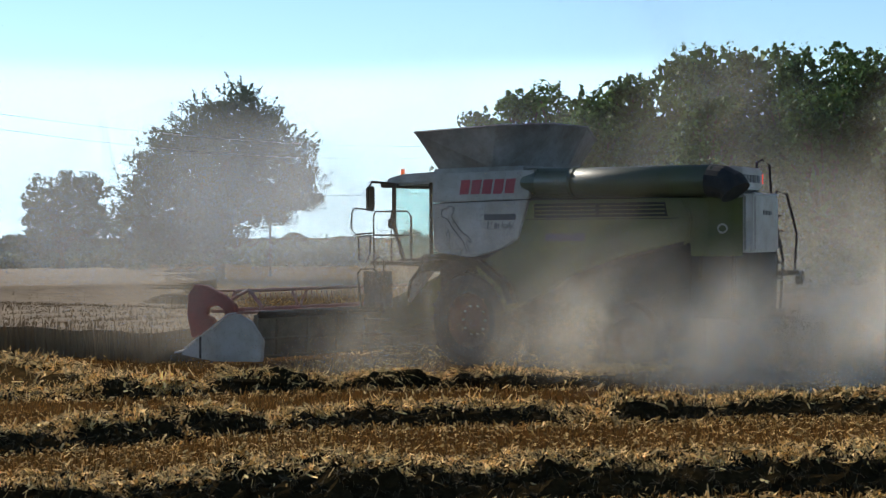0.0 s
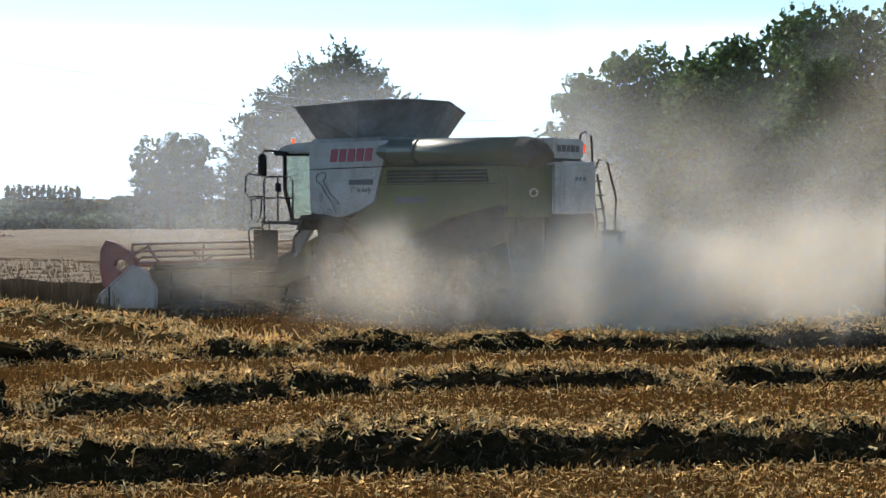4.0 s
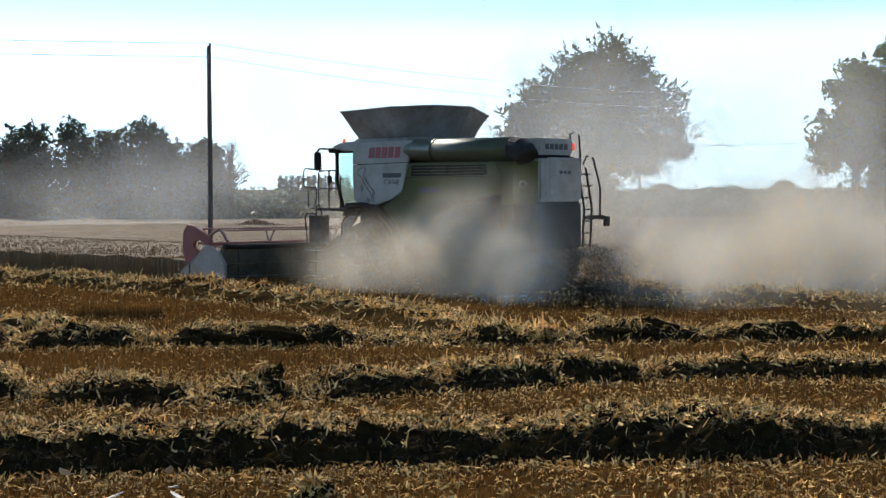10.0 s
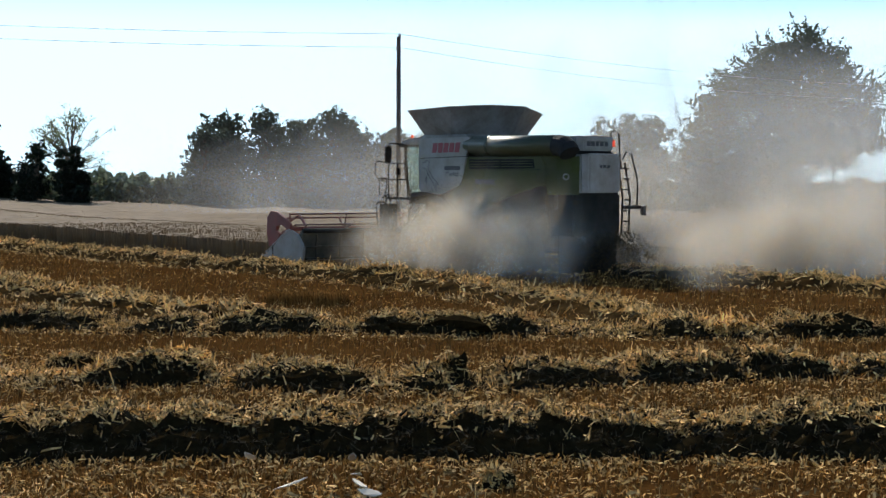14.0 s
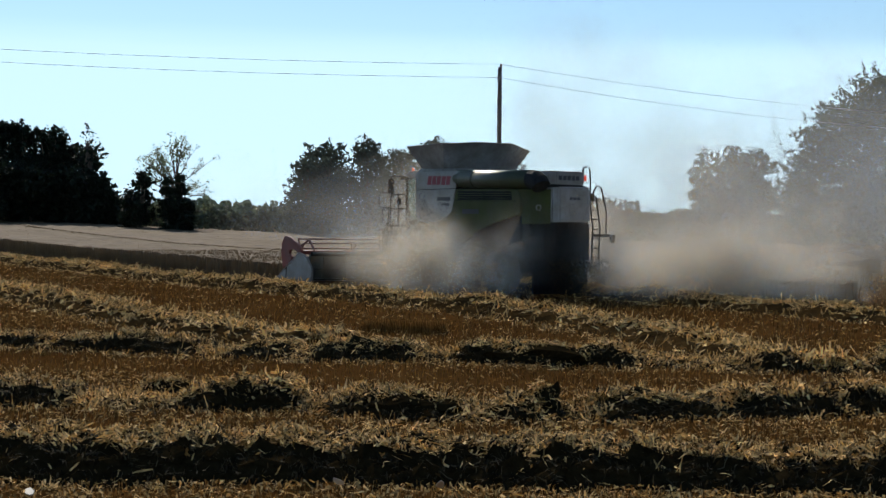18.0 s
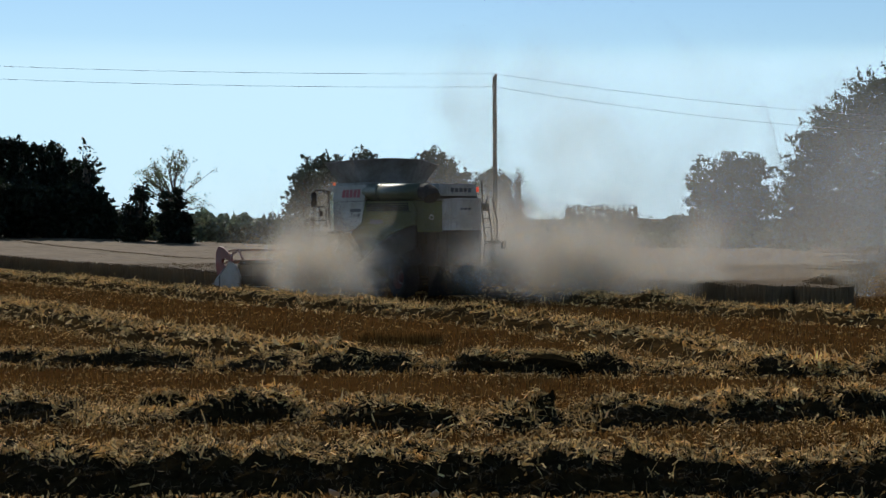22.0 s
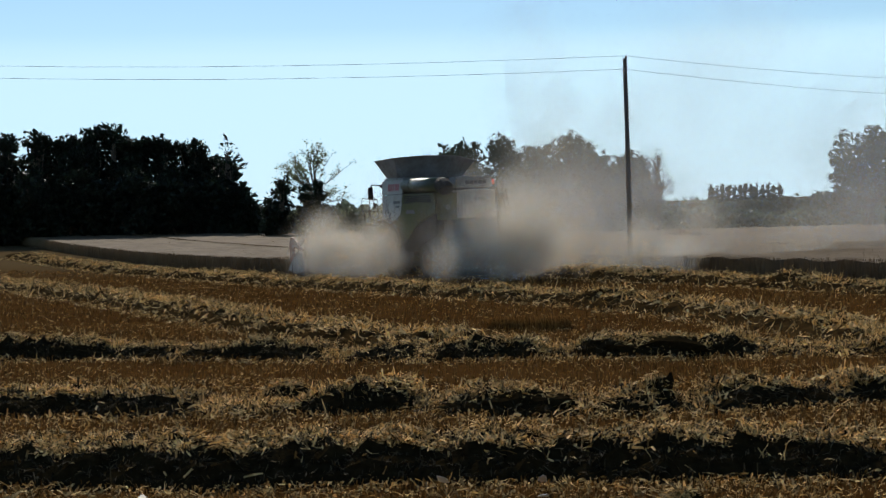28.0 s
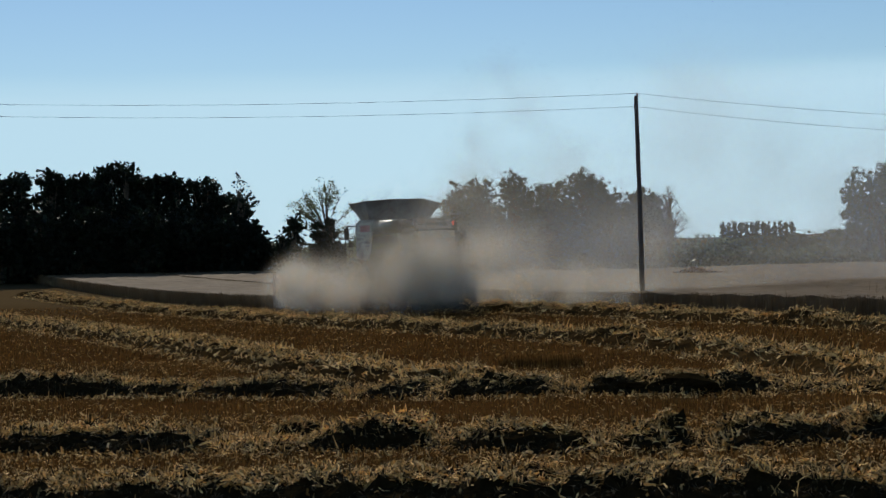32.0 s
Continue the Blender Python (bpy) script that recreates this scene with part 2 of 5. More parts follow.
DUSTY = (0.20, 0.17, 0.12)
M = dict(
    soil=mat("stubble_field", (0.050, 0.022, 0.006), 0.95, var=0.45, scale=1.3, bump=0.9, bscale=14, spec=0.0, dirt=(0.10, 0.052, 0.015), dirt_scale=0.35, dirt_amt=0.6),
    stubble=mat("stubble_stalk", (0.195, 0.098, 0.026), 0.8, var=0.4, scale=0.5, spec=0.05, island=True, trans=0.12, isl=(0.35, 1.7)),
    straw=mat("straw_stalk", (0.74, 0.48, 0.185), 0.8, var=0.35, scale=1.1, spec=0.03, island=True, trans=0.05, isl=(0.06, 1.6)),
    # bed of the far heaps: a lighter self-shade is put into the colour
    mound_far=mat("straw_heap_light_shade", (0.048, 0.028, 0.010), 0.95, var=0.5, scale=4, bump=1.0, bscale=14, spec=0.0),
    # straw darkened in its colour to stand for shade
    shade_straw=mat("damp_straw", (0.050, 0.038, 0.020), 0.9, var=0.4, scale=1.1, spec=0.05, island=True, isl=(0.1, 1.7)),
    # far leaves paled: distance haze is put into their colour
    leaf_far_haze=mat("leaf_far_hedge_haze", (0.13, 0.16, 0.10), 0.6, var=0.4, scale=0.3, spec=0.25, island=True, trans=0.3),
    chaff=mat("loose_chaff", (0.56, 0.345, 0.115), 0.8, var=0.4, scale=0.5, spec=0.05, island=True, trans=0.08, isl=(0.2, 1.8)),
    # near-black bed: the shade between straws is put into the colour
    mound=mat("straw_heap_shade", (0.020, 0.014, 0.006), 0.95, var=0.5, scale=9, bump=0.5, bscale=30, spec=0.0),
    wheat=mat("ripe_wheat", (0.150, 0.105, 0.060), 0.9, var=0.35, scale=0.9, bump=0.5, bscale=9, spec=0.08, dirt=(0.115, 0.080, 0.045), dirt_scale=0.12, dirt_amt=0.5),
    ear=mat("wheat_ear", (0.170, 0.118, 0.066), 0.85, var=0.2, scale=0.6, spec=0.0, trans=0.1),
    bark=mat("bark", (0.10, 0.075, 0.05), 0.9, var=0.4, scale=5, bump=0.8),
    leaf=mat("leaf_green", (0.085, 0.138, 0.040), 0.6, var=0.35, scale=0.5, spec=0.25, island=True, trans=0.25, isl=(0.5, 1.5)),
    # near-black leaf: the shade of the wood is put into the colour
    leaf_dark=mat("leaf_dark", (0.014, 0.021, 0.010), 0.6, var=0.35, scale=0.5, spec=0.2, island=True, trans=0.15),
    # greyed and lightened leaf: dust haze before the trees is in the colour
    leaf_hazed=mat("leaf_hedgerow_hazed", (0.075, 0.090, 0.060), 0.6, var=0.35, scale=0.5, spec=0.3, island=True, trans=0.25),
    leaf_grey=mat("leaf_greygreen", (0.080, 0.108, 0.062), 0.6, var=0.35, scale=0.5, spec=0.25, island=True, trans=0.2),
    leaf_pale=mat("leaf_pale", (0.16, 0.18, 0.09), 0.6, var=0.3, scale=0.5, spec=0.3, island=True, trans=0.45),
    white=mat("white_paint", (0.27, 0.26, 0.245), 0.5, var=0.05, scale=2, dirt=(0.15, 0.125, 0.095), dirt_scale=1.3, dirt_amt=0.8, coat=0.1),
    green=mat("green_paint", (0.066, 0.078, 0.022), 0.75, var=0.15, scale=2, dirt=(0.085, 0.078, 0.055), dirt_scale=0.8, dirt_amt=0.75, coat=0.0, spec=0.15),
    auger=mat("auger_green_paint", (0.040, 0.048, 0.015), 0.5, var=0.15, scale=2, dirt=(0.060, 0.056, 0.038), dirt_scale=0.8, dirt_amt=0.6, spec=0.4, coat=0.15),
    grey=mat("dark_grey_panel", (0.020, 0.020, 0.020), 0.8, var=0.2, scale=2, dirt=(0.065, 0.055, 0.042), dirt_scale=1.0, dirt_amt=0.5, spec=0.15),
    black=mat("black_plastic", (0.011, 0.011, 0.011), 0.8, var=0.2, scale=3, dirt=(0.05, 0.043, 0.034), dirt_scale=1.5, dirt_amt=0.4, spec=0.15),
    steel=mat("dusty_steel", (0.33, 0.33, 0.33), 0.5, 0.6, var=0.15, scale=3, dirt=DUSTY, dirt_scale=1.2, dirt_amt=0.6),
    hopper=mat("galvanised_sheet", (0.24, 0.235, 0.22), 0.65, 0.0, var=0.25, scale=1.5, dirt=(0.11, 0.080, 0.055), dirt_scale=1.3, dirt_amt=0.75, spec=0.25),
    red=mat("red_paint", (0.21, 0.038, 0.028), 0.6, var=0.2, scale=2, dirt=(0.12, 0.085, 0.06), dirt_scale=0.9, dirt_amt=0.5),
    rimred=mat("dusty_wheel_red", (0.11, 0.022, 0.016), 0.7, var=0.2, scale=3, dirt=(0.07, 0.055, 0.042), dirt_scale=1.5, dirt_amt=0.9),
    redmark=mat("red_letter_paint", (0.21, 0.018, 0.030), 0.45, var=0.05, scale=2),
    ink=mat("dark_letter_paint", (0.03, 0.03, 0.035), 0.5, var=0.05, scale=2),
    rubber=mat("tyre_rubber", (0.02, 0.019, 0.018), 0.9, var=0.2, scale=4, dirt=(0.07, 0.055, 0.04), dirt_scale=1.5, dirt_amt=0.7),
    glass_body=mat("cab_interior", (0.08, 0.085, 0.085), 0.7, var=0.2, scale=2),
    weed=mat("rusty_weed", (0.20, 0.095, 0.055), 0.8, var=0.3, scale=2, spec=0.05, island=True),
    wood=mat("weathered_pole_wood", (0.10, 0.08, 0.065), 0.9, var=0.35, scale=2.5, bump=0.6),
    wire=mat("aluminium_cable", (0.5, 0.5, 0.5), 0.95, 0.0, var=0.1, spec=0.05),
    ceramic=mat("glazed_insulator", (0.22, 0.18, 0.15), 0.3, var=0.1),
    header=mat("dusty_header_sheet", (0.050, 0.052, 0.042), 0.85, var=0.3, scale=2, dirt=(0.15, 0.13, 0.095), dirt_scale=0.8, dirt_amt=0.8, spec=0.1),
    reel=mat("faded_reel_paint", (0.30, 0.13, 0.10), 0.6, var=0.15, scale=2, dirt=DUSTY, dirt_scale=1.2, dirt_amt=0.7),
    paper=mat("pale_husk", (0.55, 0.49, 0.38), 0.7, var=0.15),
)

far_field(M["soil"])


def glow(name, col, power):
    m = bpy.data.materials.new(name); m.use_nodes = True
    b = m.node_tree.nodes["Principled BSDF"]
    b.inputs["Base Color"].default_value = (*col, 1)
    b.inputs["Emission Color"].default_value = (*col, 1)
    b.inputs["Emission Strength"].default_value = power
    b.inputs["Roughness"].default_value = 0.3
    return m


M["amber"] = glow("amber_lamp", (1.0, 0.16, 0.03), 0.35)
M["redlamp"] = glow("red_lamp", (0.8, 0.07, 0.03), 0.5)


def glass_material():
    m = bpy.data.materials.new("tinted_glass"); m.use_nodes = True
    b = m.node_tree.nodes["Principled BSDF"]
    b.inputs["Base Color"].default_value = (0.78, 0.90, 0.87, 1)
    b.inputs["Roughness"].default_value = 0.04
    b.inputs["Transmission Weight"].default_value = 1.0
    b.inputs["IOR"].default_value = 1.1
    return m


M["glass"] = glass_material()

# ---- mesh helpers ----


def part(name, bm, material, parent, label="", smooth=False):
    me = bpy.data.meshes.new(name)
    bm.to_mesh(me); bm.free()
    me.materials.append(material)
    if smooth:
        me.polygons.foreach_set("use_smooth", [True] * len(me.polygons))
    ob = new(name, me)
    ob.parent = parent
    if label:
        tagged(ob, label)
    return ob


def thing(name, label, category, m=None, group="", kind=""):
    ob = new(name)
    tagged(ob, label, category, group, kind)
    if m is not None:
        ob.matrix_world = m
    return ob


def box(bm, x0, x1, y0, y1, z0, z1, bev=0.0):
    r = bmesh.ops.create_cube(bm, size=1)
    vs = r["verts"]
    for v in vs:
        v.co = Vector((x0 + (v.co.x + .5) * (x1 - x0), y0 + (v.co.y + .5) * (y1 - y0), z0 + (v.co.z + .5) * (z1 - z0)))
    if bev:
        es = list({e for v in vs for e in v.link_edges})
        bmesh.ops.bevel(bm, geom=es, offset=bev, segments=2, affect="EDGES")
    return bm


def zprism(pts, z0, z1, bev=0.0):
    """A block whose plan (x, y) is raised from z0 to z1."""
    bm = bmesh.new()
    a = [bm.verts.new((x, y, z0)) for x, y in pts]
    b = [bm.verts.new((x, y, z1)) for x, y in pts]
    n = len(pts)
    fs = [bm.faces.new(a), bm.faces.new(b[::-1])]
    for i in range(n):
        fs.append(bm.faces.new((a[i], b[i], b[(i + 1) % n], a[(i + 1) % n])))
    bmesh.ops.recalc_face_normals(bm, faces=fs)
    if bev:
        bmesh.ops.bevel(bm, geom=list({e for f in fs for e in f.edges}), offset=bev, segments=2, affect="EDGES")
    return bm


def bx(*a, **k):
    return box(bmesh.new(), *a, **k)


def prism(pts, y0, y1, bev=0.0, bm=None):
    """A plate whose outline (x, z) is swept from y0 to y1."""
    bm = bm or bmesh.new()
    a = [bm.verts.new((x, y0, z)) for x, z in pts]
    b = [bm.verts.new((x, y1, z)) for x, z in pts]
    n = len(pts)
    fs = [bm.faces.new(a), bm.faces.new(b[::-1])]
    for i in range(n):
        fs.append(bm.faces.new((a[i], b[i], b[(i + 1) % n], a[(i + 1) % n])))
    bmesh.ops.recalc_face_normals(bm, faces=fs)
    if bev:
        bmesh.ops.bevel(bm, geom=list({e for f in fs for e in f.edges}), offset=bev, segments=2, affect="EDGES")
    return bm


def tube(bm, pts, r, n=8, r2=None, cap=True):
    """A round bar along the points."""
    pts = [Vector(p) for p in pts]
    rings = []
    for i, p in enumerate(pts):
        d = (pts[min(i + 1, len(pts) - 1)] - pts[max(i - 1, 0)]).normalized()
        up = Vector((0, 0, 1)) if abs(d.z) < 0.9 else Vector((1, 0, 0))
        u = d.cross(up).normalized(); w = d.cross(u)
        rr = r if r2 is None else r + (r2 - r) * i / (len(pts) - 1)
        rings.append([bm.verts.new(p + (u * math.cos(2 * math.pi * k / n) + w * math.sin(2 * math.pi * k / n)) * rr) for k in range(n)])
    for a, b in zip(rings, rings[1:]):
        for k in range(n):
            bm.faces.new((a[k], a[(k + 1) % n], b[(k + 1) % n], b[k]))
    if cap:
        bm.faces.new(rings[0][::-1]); bm.faces.new(rings[-1])
    return bm


def bar(pts, r, n=8, r2=None):
    return tube(bmesh.new(), pts, r, n, r2)


def quads(name, verts, material, uv=None):
    """One mesh of separate quads from an array (n, 4, 3)."""
    n = len(verts)
    me = bpy.data.meshes.new(name)
    me.vertices.add(4 * n)
    me.vertices.foreach_set("co", verts.astype(np.float32).ravel())
    me.loops.add(4 * n)
    me.loops.foreach_set("vertex_index", np.arange(4 * n, dtype=np.int32))
    me.polygons.add(n)
    me.polygons.foreach_set("loop_start", np.arange(0, 4 * n, 4, dtype=np.int32))
    if uv is not None:
        me.uv_layers.new(name="UVMap").data.foreach_set("uv", uv.astype(np.float32).ravel())
    me.update(calc_edges=True)
    me.materials.append(material)
    return me


def gz(x, y):
    """The height of the ground: it falls gently away and swells towards the dark wood."""
    return -0.006 * np.maximum(0, np.minimum(y, 90) - 38) + 0.0235 * np.clip(-x - 36, 0, 56) * np.clip((y - 70) / 58, 0, 1)


def blades(rng, px, py, pz, height, width, lean, tilt_flat=0.0):
    """Thin upright or lying stalks as quads: arrays of foot points, heights and widths."""
    n = len(px)
    a = rng.uniform(0, 2 * np.pi, n)
    t = np.abs(rng.normal(0, lean, n)) + tilt_flat * rng.uniform(0.3, 1, n)
    t = np.minimum(t, 1.75)
    d = np.stack([np.cos(a) * np.sin(t), np.sin(a) * np.sin(t), np.cos(t)], 1)
    b = rng.uniform(-0.9, 0.9, n)
    s = np.stack([np.cos(b), np.sin(b), 0.25 * rng.normal(0, 1, n)], 1)
    p = np.stack([px, py, pz], 1)
    h, w = height[:, None], width[:, None] / 2
    return np.stack([p - s * w, p + s * w, p + d * h + s * w * .6, p + d * h - s * w * .6], 1)


def lying(rng, px, py, pz, length, width, pitch=0.25):
    """Straws that lie about: flat sides up."""
    n = len(px)
    a = rng.uniform(0, 2 * np.pi, n)
    t = rng.normal(0, pitch, n)
    d = np.stack([np.cos(a) * np.cos(t), np.sin(a) * np.cos(t), np.sin(t)], 1)
    s = np.stack([-np.sin(a), np.cos(a), rng.normal(0, .5, n)], 1)
    p = np.stack([px, py, pz], 1)
    h, w = length[:, None] / 2, width[:, None] / 2
    return np.stack([p - d * h - s * w, p - d * h + s * w, p + d * h + s * w, p + d * h - s * w], 1)


def curls(rng, px, py, pz, length, width, pitch=0.3):
    """Long bent straws: two flat pieces that meet at a raised knee."""
    n = len(px)
    a = rng.uniform(0, 2 * np.pi, n)
    b = a + rng.normal(0, .8, n)
    t, u = rng.normal(pitch * .6, pitch, n), rng.normal(-pitch * .6, pitch, n)
    p = np.stack([px, py, pz], 1)
    d = np.stack([np.cos(a) * np.cos(t), np.sin(a) * np.cos(t), np.sin(t)], 1) * length[:, None] / 2
    e = np.stack([np.cos(b) * np.cos(u), np.sin(b) * np.cos(u), np.sin(u)], 1) * length[:, None] / 2
    s = np.stack([-np.sin(a), np.cos(a), rng.normal(0, .6, n)], 1) * width[:, None] / 2
    return np.concatenate([np.stack([p - d - s * .7, p - d + s * .7, p + s, p - s], 1), np.stack([p - s, p + s, p + e + s * .6, p + e - s * .6], 1)])

def leaf_quads(rng, c, size):
    """Leaf sprays: random small quads about the centres."""
    n = len(c)
    a = rng.normal(0, 1, (n, 3)); a /= np.linalg.norm(a, axis=1)[:, None]
    b = np.cross(a, rng.normal(0, 1, (n, 3))); b /= np.linalg.norm(b, axis=1)[:, None]
    s = size * rng.uniform(.55, 1.35, (n, 1))
    return np.stack([c - a * s, c - b * s * .55, c + a * s, c + b * s * .55], 1)


# ---- ground ----


def make_ground():
    def axis(lo, hi, step, far):
        v = list(np.arange(lo, hi + 0.01, step))
        d, a = step * 2, v[-1]
        up = []
        while a < far:
            a += d; d *= 1.6; up.append(a)
        d, a = step * 2, v[0]
        dn = []
        while a > -far:
            a -= d; d *= 1.6; dn.append(a)
        return np.array(dn[::-1] + v + up)
    xs, ys = axis(-100, 45, 0.75, 2600), axis(4, 130, 0.75, 2600)
    X, Y = np.meshgrid(xs, ys)
    rng = np.random.default_rng(2)
    Z = gz(X, Y) + np.where((np.abs(X) < 60) & (Y < 110) & (Y > 0), rng.normal(0, 0.015, X.shape), 0)
    co = np.stack([X, Y, Z], -1).reshape(-1, 3)
    ny, nx = X.shape
    i = np.arange(ny * nx).reshape(ny, nx)
    f = np.stack([i[:-1, :-1], i[:-1, 1:], i[1:, 1:], i[1:, :-1]], -1).reshape(-1, 4)
    me = bpy.data.meshes.new("ground")
    me.from_pydata(co.tolist(), [], f.tolist())
    me.polygons.foreach_set("use_smooth", [True] * len(me.polygons))
    me.materials.append(M["soil"])
    tagged(new("ground", me), "golden-brown harvested stubble field", "ground", kind="structure")


make_ground()

# windrows of cut straw: centre lines on the plan, crest height and half width
WINDROWS = [
    ([(-24, 13.2), (-16, 13.9), (-9, 15.1), (-5, 15.9), (-1.9, 16.7), (2.5, 17.3), (8, 17.5), (14, 18.2), (22, 18.6)], 0.36, 0.95),
    ([(-26, 18.9), (-18, 19.5), (-12.5, 20.2), (-7.5, 20.9), (-5, 21.0), (-3.6, 21.3), (-2.2, 22.0), (-.8, 23.0), (1, 23.8), (4, 24.2), (11, 24.1), (18, 24.6), (26, 25)], 0.32, 0.85),
    ([(-28, 27.6), (-18, 28.3), (-14, 28.3), (-10.2, 28.0), (-8, 28.3), (-5, 28.6), (-1.3, 29.2), (1.3, 29.7), (3.5, 29.8), (8, 29.6), (14, 30.2), (20, 31), (30, 32)], 0.34, 0.9),
    ([(-9.5, 29.8), (-12.2, 31.6), (-17.3, 37), (-23.2, 44), (-32.7, 54), (-46, 68), (-62, 85)], 0.31, 0.95),
    ([(-0.4, 28.8), (-1.9, 30.6), (-3.7, 34.4), (-8, 41), (-13, 46.2), (-18, 51), (-24, 56.7), (-35, 68.5), (-50, 85), (-66, 103)], 0.31, 0.95),
    ([(28, 14), (17.8, 24), (12.3, 30.2), (7.7, 36), (3.6, 40.4), (0, 44), (-5, 49.8), (-10.5, 56), (-20, 66.5), (-30, 77.7)], 0.31, 0.9),
    ([(30, 27), (20, 37), (9.8, 47.7), (7, 50.7), (3.5, 55)], 0.31, 0.95),
    ([(-16, 9.8), (-8, 11.2), (-2, 12.4), (3, 13.0), (9, 13.5), (15, 14)], 0.07, 1.2),
]


# stretches (plan x) where the broken windrows stand high and show their dark side
POCKETS = {1: ((-26, -10.0), (-8.5, -7.1), (-6.5, -5.0), (-4.4, -3.75), (-3.3, -2.0), (-1.8, -.5), (-.3, .8), (1.2, 5.0), (6.0, 30)),
           2: ((-30, -14.2), (-13.9, -11.2), (-10.4, -9.6), (-9.1, -7.4), (-6.7, -3.8), (-1.7, -.9), (.3, 2.3), (2.5, 4.1), (4.5, 30))}


def pocket(k, x):
    """1 within a high stretch of windrow k, 0 in a gap."""
    if k not in POCKETS:
        return np.ones_like(x)
    return np.max([np.clip((x - a) / .3 + .5, 0, 1) * np.clip((b - x) / .3 + .5, 0, 1) for a, b in POCKETS[k]], 0)


def along(line, step):
    """Points and side vectors at even steps on a smoothed polyline."""
    P = np.array(line, float)
    for _ in range(3):
        Q = np.empty((2 * len(P) - 2, 2))
        Q[0::2], Q[1::2] = 0.75 * P[:-1] + 0.25 * P[1:], 0.25 * P[:-1] + 0.75 * P[1:]
        P = np.vstack([P[:1], Q, P[-1:]])
    s = np.concatenate([[0], np.cumsum(np.hypot(*np.diff(P, axis=0).T))])
    t = np.arange(0, s[-1], step)
    C = np.stack([np.interp(t, s, P[:, k]) for k in (0, 1)], 1)
    D = np.gradient(C, axis=0)
    D /= np.hypot(*D.T)[:, None]
    return C, np.stack([-D[:, 1], D[:, 0]], 1), t


def lump(t, seed):
    """Uneven height of a heap along its length."""
    return np.array([0.5 + 0.75 * noise.noise((x * 0.45, seed, 0)) + 0.45 * noise.noise((x * 1.6, seed, 5)) for x in t]).clip(-0.2, 1.3) * 0.55 + 0.55


def make_windrow(k, line, high, half):
    rng = np.random.default_rng(10 + k)
    near = k < 3
    C, N, t = along(line, 0.16 if near else 0.3)
    high_here = pocket(k, C[:, 0])
    H = high * lump(t, k * 7.3) * (.35 + .65 * high_here) * (.85 if k in (1, 2) else 1)
    W = half * (0.8 + 0.35 * lump(t, k * 3.1 + 40))
    drift = np.array([0.35 * noise.noise((x * 0.5, k * 5.0, 9)) for x in t])
    m = 17 if near else 11
    u = np.linspace(-1, 1, m)
    prof = 1 - np.abs(u) ** 3.2
    rough = rng.normal(0, 0.16, (len(t), m)) * prof
    X = C[:, None, :] + N[:, None, :] * (u[None, :] * W[:, None] + drift[:, None])[..., None]
    X = X + rng.normal(0, 0.03, X.shape)
    Z = H[:, None] * (prof[None, :] + rough) + gz(X[..., 0], X[..., 1]) - 0.02
    co = np.concatenate([X, Z[..., None]], -1)
    i = np.arange(len(t) * m).reshape(len(t), m)
    f = np.stack([i[:-1, :-1], i[1:, :-1], i[1:, 1:], i[:-1, 1:]], -1).reshape(-1, 4)
    root = thing("windrow", "long heap of cut golden straw lying on stubble", "straw", kind="stuff", group="windrows of straw")
    me = bpy.data.meshes.new("straw_bed")
    me.from_pydata(co.reshape(-1, 3).tolist(), [], f.tolist())
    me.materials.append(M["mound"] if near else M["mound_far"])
    ob = new("straw_bed", me); ob.parent = root
    # loose stalks over the bed, thick on the crown, fewer on the steep flank
    n = int(len(t) * (620 if k == 0 else 430 if k < 3 else 250))
    a = rng.integers(0, len(t) - 1, n)
    b = np.clip(rng.normal(0, 0.6, n), -1.5, 1.5)
    # little straw on the eye-side flank, so the dark bed stands for shade
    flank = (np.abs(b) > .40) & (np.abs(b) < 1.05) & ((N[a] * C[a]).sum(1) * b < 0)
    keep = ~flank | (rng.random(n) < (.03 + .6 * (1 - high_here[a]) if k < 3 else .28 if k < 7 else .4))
    keep &= (C[a, 0] > -0.74 * C[a, 1] - 2) & (C[a, 0] < 0.5 * C[a, 1] + 2) & (C[a, 1] < 100)
    tuft = np.array([noise.noise((x * 3.4, v * 4.0, k * 3.0)) for x, v in zip(t[a], b)])
    keep &= rng.random(n) < (.5 if k < 3 else .6) + 1.9 * tuft
    a, b, flank = a[keep], b[keep], flank[keep]
    n = len(a)
    bi = np.clip(((b + 1) / 2 * (m - 1)).round().astype(int), 0, m - 1)
    px = C[a, 0] + N[a, 0] * (b * W[a] + drift[a]) + rng.normal(0, .06, n)
    py = C[a, 1] + N[a, 1] * (b * W[a] + drift[a]) + rng.normal(0, .06, n)
    pz = np.where(np.abs(b) <= 1, Z[a, bi], gz(px, py)) + rng.uniform(-.01, .06, n)
    big = 1.0 if k in (0, 7) else 1.3 if k < 3 else 1.9
    kind = rng.random(n)
    u1, u2, u3 = kind < .5, (kind >= .5) & (kind < .95), kind >= .95
    q = np.concatenate([lying(rng, px[u1], py[u1], pz[u1], rng.uniform(.04, .13, u1.sum()) * big, rng.uniform(.012, .024, u1.sum()) * big, .6),
                        curls(rng, px[u2], py[u2], pz[u2] + .01, rng.uniform(.09, .22, u2.sum()) * big, rng.uniform(.012, .022, u2.sum()) * big, .6),
                        blades(rng, px[u3], py[u3], pz[u3] - .02, rng.uniform(.06, .16, u3.sum()) * big, rng.uniform(.008, .014, u3.sum()) * big, .6, .35)])
    ob = new("loose_straw", quads("loose_straw", q, M["straw"])); ob.parent = root
